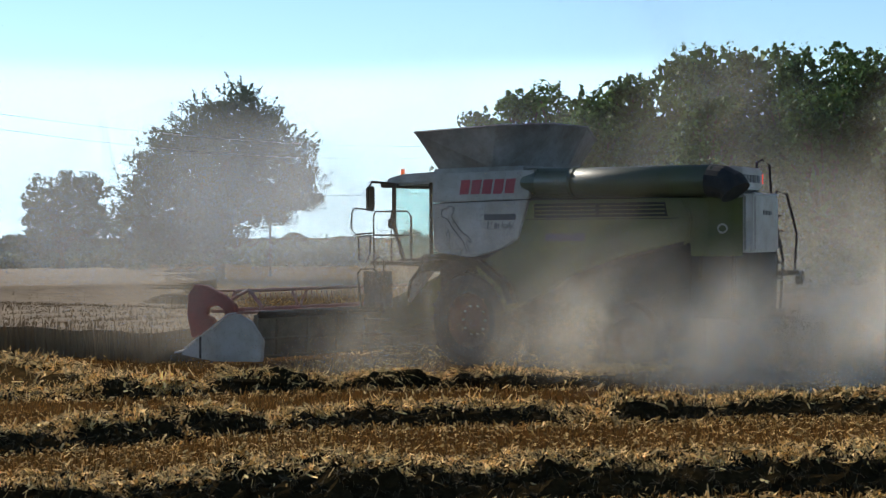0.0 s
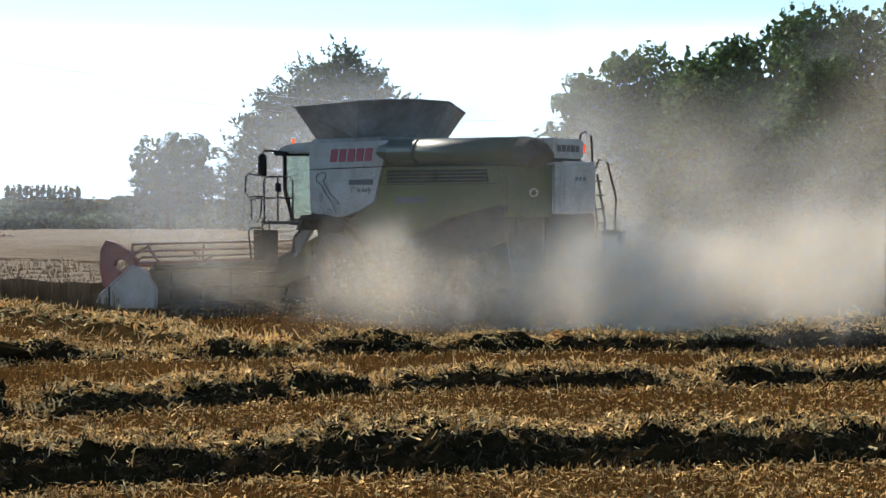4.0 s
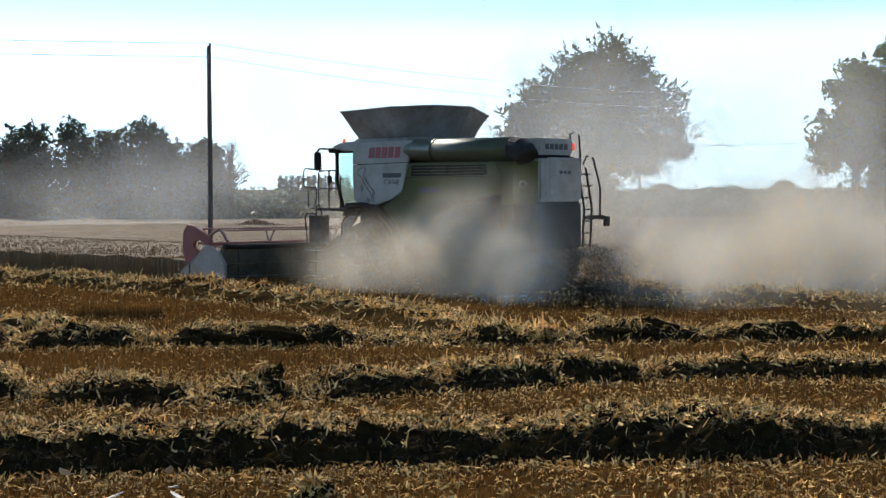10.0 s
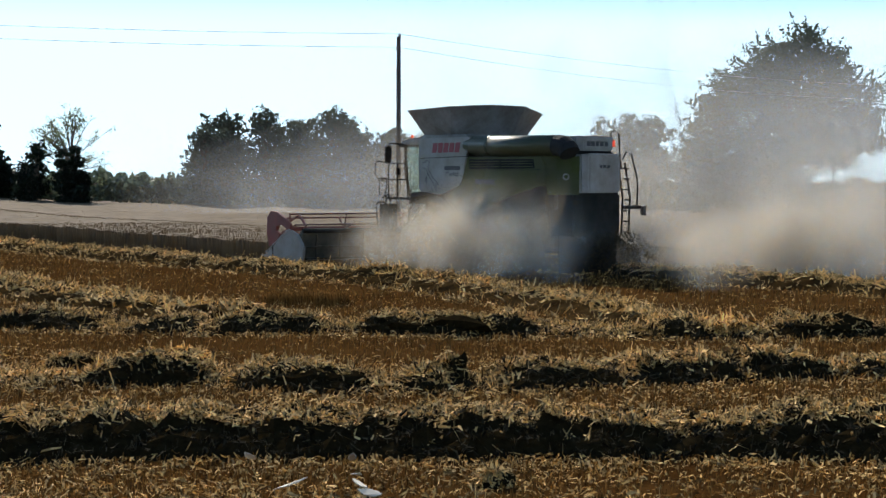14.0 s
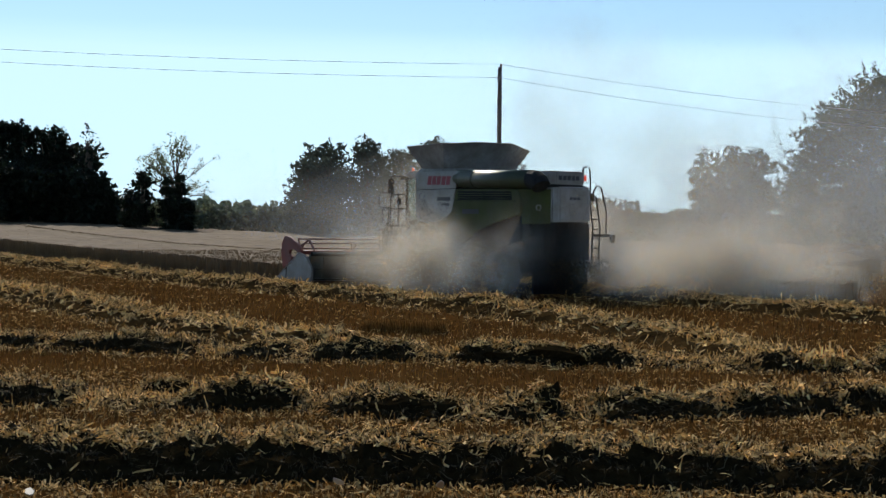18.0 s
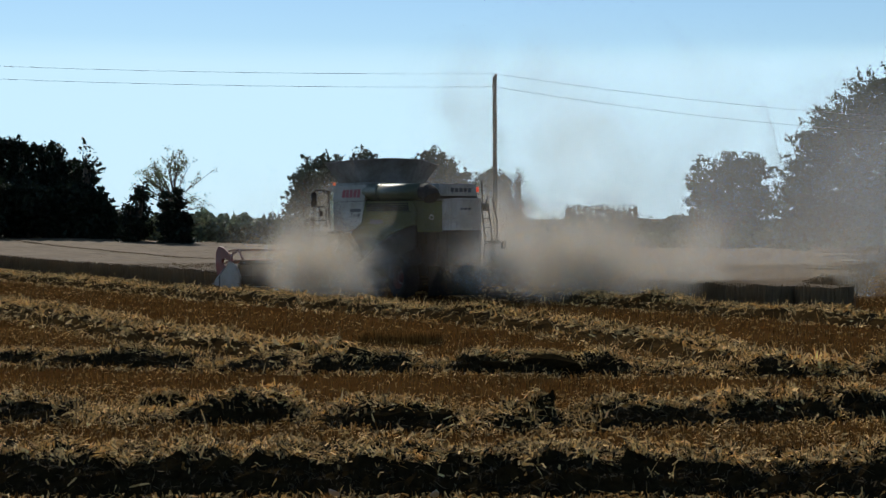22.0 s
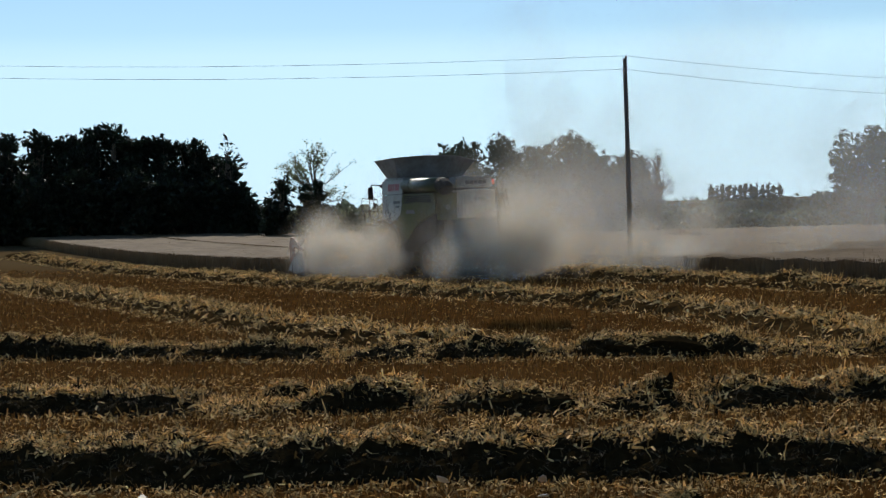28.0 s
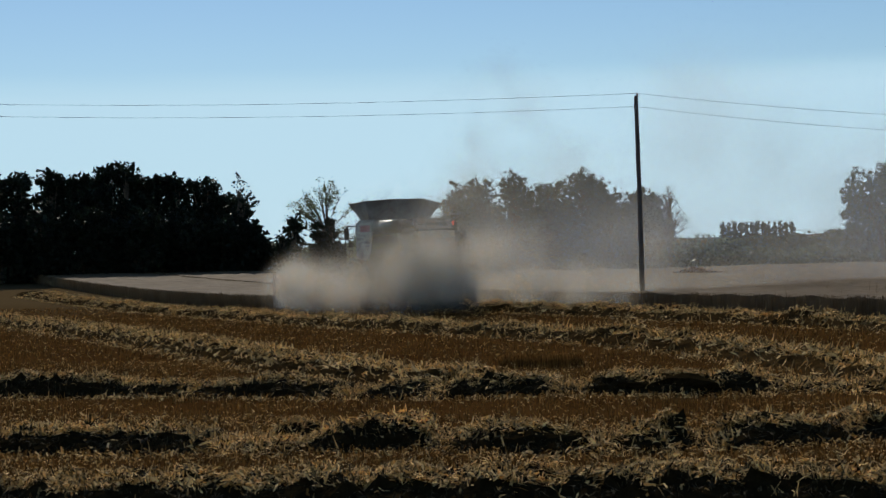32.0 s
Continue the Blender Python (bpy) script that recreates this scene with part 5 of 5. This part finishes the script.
        part("rung", bar([(x, -.94, z), (x + .05, -1.27, z)], .022, 6), M["black"], lad)
    part("handrail", bar([(-5.2, -.80, 3.88), (-5.2, -.80, 4.06), (-5.3, -.84, 4.12), (-5.42, -.9, 4.02), (-5.45, -.92, 3.3)], .024), M["black"], root, "bent black handrail")
    part("handrail", bar([(-5.3, -1.15, 3.3), (-5.42, -1.17, 3.52), (-5.62, -1.2, 3.46), (-5.78, -1.3, 2.7), (-5.7, -1.36, 2.0)], .024), M["black"], root, "bent black handrail")
    part("warning_lamp", bar([(-5.28, -.82, 3.66), (-5.28, -.82, 3.80), (-5.28, -.82, 3.84)], .05, 12, .04), M["redlamp"], root, "lit orange-red warning lamp")
    part("light_bar", bx(-5.68, -5.58, -1.58, -.9, 1.9, 2.0, bev=.02), M["black"], root, "black rear light bracket")
    part("tail_lamp", bx(-5.72, -5.58, -1.72, -1.58, 1.72, 1.98, bev=.02), M["grey"], root)
    part("tank_block", zprism([(-4.7, 1.3), (-5.2, 1.25), (-5.2, -.9), (-4.7, -.9)], 1.9, 3.5), M["black"], root)
    # cab
    cab = part("cab_floor", bx(.95, 2.55, -.95, .95, 2.05, 2.2, bev=.02), M["grey"], root, "cab floor")
    part("cab_roof", prism([(.9, 3.78), (.95, 3.98), (1.4, 4.03), (2.4, 4.0), (2.85, 3.9), (2.88, 3.8), (2.5, 3.76)], -1.0, 1.0, .05), M["white"], root, "pale rounded cab roof")
    part("cab_visor", prism([(2.45, 3.83), (2.95, 3.84), (2.98, 3.72), (2.5, 3.72)], -1.02, 1.02, .03), M["black"], root)
    for s in (1, -1):
        part("pillar", bar([(2.35, .93 * s, 2.15), (2.62, .95 * s, 2.9), (2.62, .95 * s, 3.8)], .05), M["black"], root, "black cab pillar")
        part("pillar", bar([(1.55, .97 * s, 2.15), (1.55, .97 * s, 3.8)], .04), M["black"], root)
        part("pillar", bar([(.98, .97 * s, 2.15), (.98, .97 * s, 3.8)], .06), M["black"], root)
        part("side_window", prism([(1.0, 2.3), (1.0, 3.78), (2.6, 3.78), (2.6, 2.9), (2.36, 2.3)], .945 * s - .008, .945 * s + .008), M["glass"], root, "green-tinted side window")
    part("windscreen", prism([(2.36, 2.2), (2.63, 2.9), (2.63, 3.8), (2.65, 3.8), (2.65, 2.9), (2.38, 2.2)], -.93, .93), M["glass"], root, "large tinted windscreen")
    part("cab_back", bx(.9, .97, -.95, .95, 2.2, 3.0), M["glass_body"], root)
    part("operator_seat", prism([(1.2, 2.35), (1.2, 2.55), (1.25, 3.15), (1.12, 3.15), (1.05, 2.3), (1.6, 2.3), (1.7, 2.5)], -.28, .28, .04), M["glass_body"], root, "dark empty-looking operator seat")
    part("beacon", bar([(2.55, .75, 3.98), (2.55, .75, 4.06), (2.55, .75, 4.12)], .05, 12, .04), M["amber"], root, "lit amber beacon")
    part("mirror_arm", bar([(2.8, .95, 3.82), (2.85, 1.4, 3.84), (2.85, 1.5, 3.7)], .025), M["black"], root)
    part("mirror", bx(2.78, 2.86, 1.36, 1.6, 3.22, 3.74, bev=.03), M["black"], root, "tall black wing mirror")
    part("mirror", bx(2.78, 2.86, -1.6, -1.36, 3.22, 3.74, bev=.03), M["black"], root, "tall black wing mirror")
    part("mirror_arm", bar([(2.8, -.95, 3.82), (2.85, -1.4, 3.84), (2.85, -1.5, 3.7)], .025), M["black"], root)
    # platform and rails beside the cab
    part("platform", bx(.9, 2.7, .98, 1.62, 2.08, 2.15, bev=.01), M["grey"], root, "steel access platform")
    R = lambda p: part("rail", bar(p, .018), M["black"], root, "black tubular guard rail")
    R([(2.6, 1.6, 2.15), (2.62, 1.6, 3.1), (2.55, 1.6, 3.2), (1.65, 1.6, 3.2), (1.55, 1.6, 3.1), (1.55, 1.6, 2.15)])
    R([(2.62, 1.6, 2.7), (1.55, 1.6, 2.7)])
    R([(2.1, 1.6, 2.15), (2.1, 1.6, 3.2)])
    R([(2.65, 1.55, 2.75), (3.0, 1.75, 2.72), (3.08, 1.8, 2.85), (3.05, 1.8, 3.2), (2.98, 1.78, 3.28), (2.62, 1.6, 3.22)])
    R([(2.7, 1.6, 2.7), (2.92, 1.75, 2.66), (2.9, 1.75, 2.2), (2.75, 1.7, 2.12), (2.68, 1.65, 2.3), (2.7, 1.6, 2.7)])
    part("fire_extinguisher", bar([(2.2, 1.5, 2.85), (2.2, 1.5, 3.05)], .07, 10), M["black"], root)
    # folding access ladder in front of the wheel
    acc = part("access_steps", bx(2.05, 2.6, 1.62, 1.95, 1.2, 1.95, bev=.02), M["grey"], root, "dark folding access steps")
    for z in (.62, .92, 1.22):
        part("step", bx(2.05, 2.55, 1.66, 1.98, z, z + .04), M["grey"], acc)
    part("step_rail", bar([(2.62, 1.98, 1.15), (2.7, 2.0, 1.9), (2.6, 2.0, 2.0), (2.2, 2.0, 2.0), (2.12, 2.0, 1.9)], .022), M["black"], acc)
    part("step_rail", bar([(2.3, 1.9, 1.95), (2.3, 1.9, 2.2), (2.15, 1.9, 2.25), (2.05, 1.9, 2.18), (2.05, 1.9, 1.95)], .02), M["black"], acc)
    part("hydraulic_hose", bar([(1.9, 1.3, 1.4), (1.75, 1.4, 1.75), (1.45, 1.35, 2.05), (1.1, 1.25, 2.1)], .035), M["black"], root)
    part("brace_plate", prism([(1.95, 1.3), (1.95, 1.7), (1.25, 2.2), (1.15, 2.1)], 1.15, 1.25), M["white"], root, "pale diagonal brace plate")
    # wheels
    for s in (1, -1):
        add_wheel(root, 0, 1.30 * s, .98, .72, M["rimred"])
        add_wheel(root, -3.75, 1.25 * s, .72, .52, M["rimred"])
    part("axle", bar([(0, -1.3, .98), (0, 1.3, .98)], .16, 12), M["grey"], root)
    part("axle", bar([(-3.75, -1.25, .72), (-3.75, 1.25, .72)], .12, 12), M["grey"], root)
    # feeder house and header
    part("feeder_house", prism([(1.2, 1.05), (1.1, 2.0), (3.35, 1.15), (3.45, .42)], -.8, .8, .03), M["green"], root, "green feeder house")
    HW = 4.4
    head = part("header_back", prism([(3.2, .25), (3.15, 1.03), (3.3, 1.11), (3.4, .6), (4.4, .22), (4.4, .16)], -HW, HW, .01), M["header"], root, "wide dusty cutting header trough")
    for k in range(10):
        y = -HW + .5 + k * (2 * HW - 1) / 9
        part("stiffener", prism([(3.13, .3), (3.09, .98), (3.16, 1.03), (3.21, .28)], y - .03, y + .03), M["header"], head)
    part("toe_rail", bar([(3.14, -HW, .62), (3.14, HW, .62)], .035, 6), M["header"], head)
    part("toe_rail", bar([(3.18, -HW, .26), (3.18, HW, .26)], .04, 6), M["header"], head)
    part("header_beam", bar([(3.12, -HW, 1.11), (3.12, HW, 1.11)], .075, 8), M["grey"], head)
    for s in (1, -1):
        y = HW * s
        y0, y1 = (y, y + .10) if s > 0 else (y - .10, y)
        part("side_sheet", prism([(3.0, .18), (2.95, .6), (3.3, .98), (3.7, 1.12), (3.95, 1.08), (4.6, .72), (5.3, .34), (5.45, .22), (4.4, .12)], y0, y1, .02), M["white"], head, "white curved crop divider sheet")
        part("reel_shield", prism([(3.75, 1.14), (3.80, 1.30), (4.1, 1.48), (4.6, 1.66), (5.0, 1.70), (5.22, 1.48), (5.26, 1.05), (5.12, .58), (4.82, .66), (4.5, .84), (4.42, .98), (4.66, 1.08), (4.62, 1.22), (4.36, 1.28), (4.05, 1.16)], y0 - .02 * s, y1 - .02 * s, .015), M["red"], head, "faded red reel end shield")
        part("divider_trim", bar([(3.72, y1 if s > 0 else y0, 1.14), (3.97, y1 if s > 0 else y0, 1.10), (4.6, y1 if s > 0 else y0, .74), (5.3, y1 if s > 0 else y0, .36)], .018, 6), M["steel"], head, "bright worn edge of the crop divider")
        part("divider_strut", bx(4.78, 4.84, y1 - .01 if s > 0 else y0 - .008, y1 + .008 if s > 0 else y0 + .01, .17, .62), M["black"], head)
        part("divider_tip", bar([(4.9, y, .42), (5.4, y, .30), (5.75, y, .24)], .05, 8, .015), M["steel"], head)
        part("reel_arm", bar([(3.2, y - .15 * s, 1.25), (3.6, y - .15 * s, 1.6), (4.25, y - .15 * s, 1.35)], .04, 8), M["reel"], head, "faded red reel lift arm")
    part("knife_bar", bx(4.38, 4.52, -HW, HW, .14, .18), M["steel"], head, "cutter bar")
    part("intake_auger", bar([(3.75, -HW + .1, .62), (3.75, HW - .1, .62)], .24, 14), M["steel"], head, "steel intake auger", smooth=True)
    reel = new("reel"); reel.parent = root; reel.matrix_basis = pose(4.25, 0, 1.14)
    tagged(reel, "turning reel with tined bars")
    part("reel_shaft", bar([(0, -HW + .12, 0), (0, HW - .12, 0)], .07, 10), M["red"], reel)
    for k in range(6):
        a = 2 * math.pi * k / 6
        c, s = .48 * math.cos(a), .48 * math.sin(a)
        b = tube(bmesh.new(), [(c, -HW + .12, s), (c, HW - .12, s)], .026, 6)
        for j in range(56):
            y = -HW + .2 + j * (2 * HW - .4) / 55
            tube(b, [(c, y, s), (c - .03, y, s - .20)], .006, 3, cap=False)
        part("reel_bar", b, M["reel"], reel, "faded red reel bar with spring tines")
    for y in (-HW + .14, -2.2, 0, 2.2, HW - .14):
        for k in range(6):
            a = 2 * math.pi * k / 6
            part("reel_spoke", bx(0, .48, y - .01, y + .01, -.03, .03), M["reel"], reel).matrix_basis = pose(0, 0, 0, 0, -math.degrees(a), 0)
    return root, reel


COMBINE, REEL = make_combine()

# ---- dust ----
DUST = [dust_material("dust_veil", (0.82, 0.755, 0.63), a, c) for a, c in ((.28, .55), (.19, .4), (.07, .3))] + [dust_material("haze_veil", (0.82, 0.82, 0.80), .072, .3)]


def puff_mesh(seed, k):
    """A billow: bowed round soft veils at random turns about a common middle."""
    rng = np.random.default_rng(seed)
    V, U = [], []
    n = 12
    for _ in range(6):
        d = rng.normal(0, 1, 3); d[2] *= .5; d /= np.linalg.norm(d)
        a = np.cross(d, (0, 0, 1.0)); a /= np.linalg.norm(a); b = np.cross(a, d)
        o = rng.normal(0, .22, 3)
        bow = rng.uniform(.05, .2) * rng.choice((-1, 1))
        for r0, r1 in ((0.0, .5), (.5, 1.0)):
            for i in range(n):
                q, u = [], []
                for r, c in ((r0, i), (r1, i), (r1, i + 1), (r0, i + 1)):
                    p, w = r * math.cos(2 * math.pi * c / n), r * math.sin(2 * math.pi * c / n)
                    q.append(o + a * p + b * w + d * bow * (1 - r * r))
                    u.append((p, w))
                V.append(q); U.append(u)
    return quads("puff", np.array(V), DUST[k], np.array(U).reshape(-1, 2))


PUFFS = []


def make_dust():
    root = thing("dust_cloud", "billowing pale tan harvest dust round the machine", "dust", kind="stuff")
    meshes = [[puff_mesh(200 + 10 * k + i, k) for i in range(5)] for k in range(3)]
    rnd = random.Random(77)
    # middle (ahead, left, up), its shift by the end, spread, size, number and thickness of the billows
    groups = [((-11.5, -.5, .6), (10.7, 4.8, .3), (1.4, .4, .3), 1.25, 11, 1, .45), ((-11.7, -.5, .5), (12.0, 4.8, .5), (1.6, .5, .3), 1.25, 9, 1, .45),
              ((-9.0, 2.0, .6), (8.0, 1.8, .5), (2.0, .4, .3), 1.5, 11, 1, .45), ((-11.4, 0, .3), (13.2, 4.2, .9), (1.7, .6, .35), 1.4, 9, 1, .5),
              ((2.4, 4.2, .9), (-110, -24, 0), (2.6, .5, .4), 2.5, 8, 2, 1.6), ((-3.0, 2.8, 1.1), (-110, -24, 0), (2.4, .5, .5), 2.4, 9, 2, 1.6),
              ((-4.2, 2.5, .4), (5.4, 0, .3), (1.6, .4, .2), 1.4, 10, 2, .8), ((-4.2, 2.8, .6), (2.8, 0, .5), (1.0, .3, .4), 1.3, 10, 2, .6),
              ((-6.9, -2.4, .4), (-.2, -1.2, .1), (.9, 1.0, .3), 1.3, 7, 0), ((-7.5, -3.5, .7), (-.5, -1.5, -.1), (1.4, 1.6, .35), 1.5, 5, 0),
              ((-9.0, -6.5, .9), (0, -1.5, .1), (2.0, 2.2, .4), 1.8, 3, 1), ((-11, -12, 1.3), (0, -1, -.2), (3, 3, .5), 2.5, 6, 2), ((-12, -19, 1.6), (0, 0, -.3), (4, 4, .7), 3.0, 6, 2),
              ((0, -4.8, 1.6), (.5, 0, .8), (2.6, 1.2, .8), 2.3, 8, 1), ((3.0, -2.5, .9), (.2, .5, 1.6), (1.5, 1.6, .6), 1.9, 10, 1),
              ((-3, -4, 4.6), (0, 0, 3), (2.2, 1.5, 1.6), 2.4, 6, 2), ((-5, -9, 3.0), (0, 0, 2.5), (3, 3, 1.2), 3.4, 5, 2)]
    late = [((-9.5, -4, .4), (2.0, 5.6, 1.1), (1.3, 1.0, .6), 2.0, 17, 1, 2.2), ((-9.8, -4, .4), (2.2, 5.5, .9), (1.2, .9, .4), 1.7, 9, 0, 2.6), ((-10, -5, 1.5), (2.0, 5, 1.2), (1.6, 1.5, 1.0), 2.6, 14, 2, 2.5), ((-8.3, 2.0, 1.3), (-3.5, -7, -.5), (1.1, .5, .5), 1.8, 6, 1, .5), ((-8.6, .5, 3.2), (-3, -8, -2.2), (1.0, .8, .8), 2.4, 6, 2, .4), ((-7.5, 1.6, 1.0), (-4, -6, 0), (1.2, .6, .5), 2.0, 3, 1, .5)]
    for (cx, cy, cz), sh, (sx, sy, sz), size, n, k, *e in groups + late:
        for i in range(n):
            ob = new("puff", rnd.choice(meshes[k]))
            ob.parent = root
            s = size * rnd.uniform(.7, 1.3)
            ob.scale = (s, s, s * .8)
            p = (cx + rnd.gauss(0, sx), cy + rnd.gauss(0, sy), max(.3 * s, cz + rnd.gauss(0, sz)))
            PUFFS.append((ob, p, (*sh, e[0] if e else 1.0), rnd.uniform(0, 360), rnd.uniform(0, 6.28), s))
    # old dust that hangs over the field behind the machine's line
    haze = thing("dust_haze", "thin pale dust haze hanging over the field", "dust", kind="stuff")
    hm = [puff_mesh(300 + i, 3) for i in range(4)]
    for i in range(26):
        az, d = (rnd.gauss(1.0, 4.0) if i < 10 else rnd.uniform(-11, 19)), rnd.uniform(80, 96)
        s = rnd.uniform(5.5, 9)
        ob = new("haze_veil", rnd.choice(hm)); ob.parent = haze
        x, y = polar(az, d)
        ob.matrix_basis = pose(x, y, s * .5 + rnd.uniform(-.5, 2.5), 0, 0, rnd.uniform(0, 360)) @ Matrix.Diagonal((s, s, s * .85, 1))
    for i in range(9):
        az, d = -18.5 + 1.0 * i, rnd.uniform(108, 114)
        s = rnd.uniform(5, 7)
        ob = new("haze_veil", rnd.choice(hm)); ob.parent = haze
        x, y = polar(az, d)
        ob.matrix_basis = pose(x, y, s * .35, 0, 0, rnd.uniform(0, 360)) @ Matrix.Diagonal((s, s, s * .8, 1))
    return root


CLOUD = make_dust()

# ---- motion of things ----
COMBINE_ROWS = [
    (0, 6.67, 34.43, 49.4),
    (2, 4.32, 36.99, 50.6),
    (3.4, 2.74, 38.72, 50.2),
    (5.5, 0.55, 41.12, 49.5),
    (6, 0.07, 41.68, 49.3),
    (9, -2.96, 45.26, 47.9),
    (13, -7.20, 49.98, 44.9),
    (17, -11.70, 54.70, 43.6),
    (19, -13.79, 56.85, 44.4),
    (22, -16.90, 60.04, 45.8),
    (23, -17.92, 61.13, 46.4),
    (25, -19.96, 63.35, 47.7),
    (28, -22.77, 66.71, 50.1),
    (30, -24.61, 69.05, 50.9),
    (32, -26.41, 71.42, 51.1),
]


def machine_pose(t):
    T = [r[0] for r in COMBINE_ROWS]
    x, y, h = (float(np.interp(t, T, [r[k] for r in COMBINE_ROWS])) for k in (1, 2, 3))
    return pose(x, y, float(gz(x, y)), 0, 0, 180 - h)


def motions():
    rows = [(r[0], machine_pose(r[0])) for r in COMBINE_ROWS]
    walk(COMBINE, rows)
    walk(CLOUD, rows)
    speed = 1.56
    times = [i * .8 for i in range(41)]
    for ob, x, y, R in SPINNERS:
        walk(ob, [(t, pose(x, y, R, 0, math.degrees(speed * t / R), 0)) for t in times])
    walk(REEL, [(t, pose(4.25, 0, 1.14, 0, 85 * t / .8 * .9, 0)) for t in times])
    for ob, p, sh, turn, ph, s in PUFFS:
        rows = []
        for k in range(9):
            t = 4.0 * k
            f = t / 32 - .5
            g = (t / 32) ** sh[3]
            rows.append((t, pose(p[0] + sh[0] * g + .35 * s * math.sin(ph + t * .35), p[1] + sh[1] * g + .25 * s * math.sin(2 * ph + t * .27), max(.2 * s, p[2] + sh[2] * g + .2 * s * math.sin(3 * ph + t * .4)),
                                 8 * math.sin(ph + t * .2), 25 * f + 10 * math.sin(ph + t * .3), turn + 30 * f)))
        walk(ob, rows)
    T = [r[0] for r in COMBINE_ROWS]
    for s0, st in STRIPS:
        # the moment at which the cutter bar reaches this swath
        along_s = [(r[1] - PATH0[0]) * PATHD[0] + (r[2] - PATH0[1]) * PATHD[1] + HEADER_FRONT for r in COMBINE_ROWS]
        tc = float(np.interp(s0 + .3, along_s, T)) if s0 + .3 < along_s[-1] else None
        if tc is None:
            continue
        x, y = plan(s0 + .6, 0)
        lie = pose(x, y, 0) @ pose(0, 0, -.95) @ pose(-x, -y, 0)
        rows = [(0, pose(0, 0, 0))]
        if tc > .5:
            rows.append((max(.1, tc - .4), pose(0, 0, 0)))
        rows += [(tc + .5, lie), (32, lie)]
        walk(st, rows)


motions()
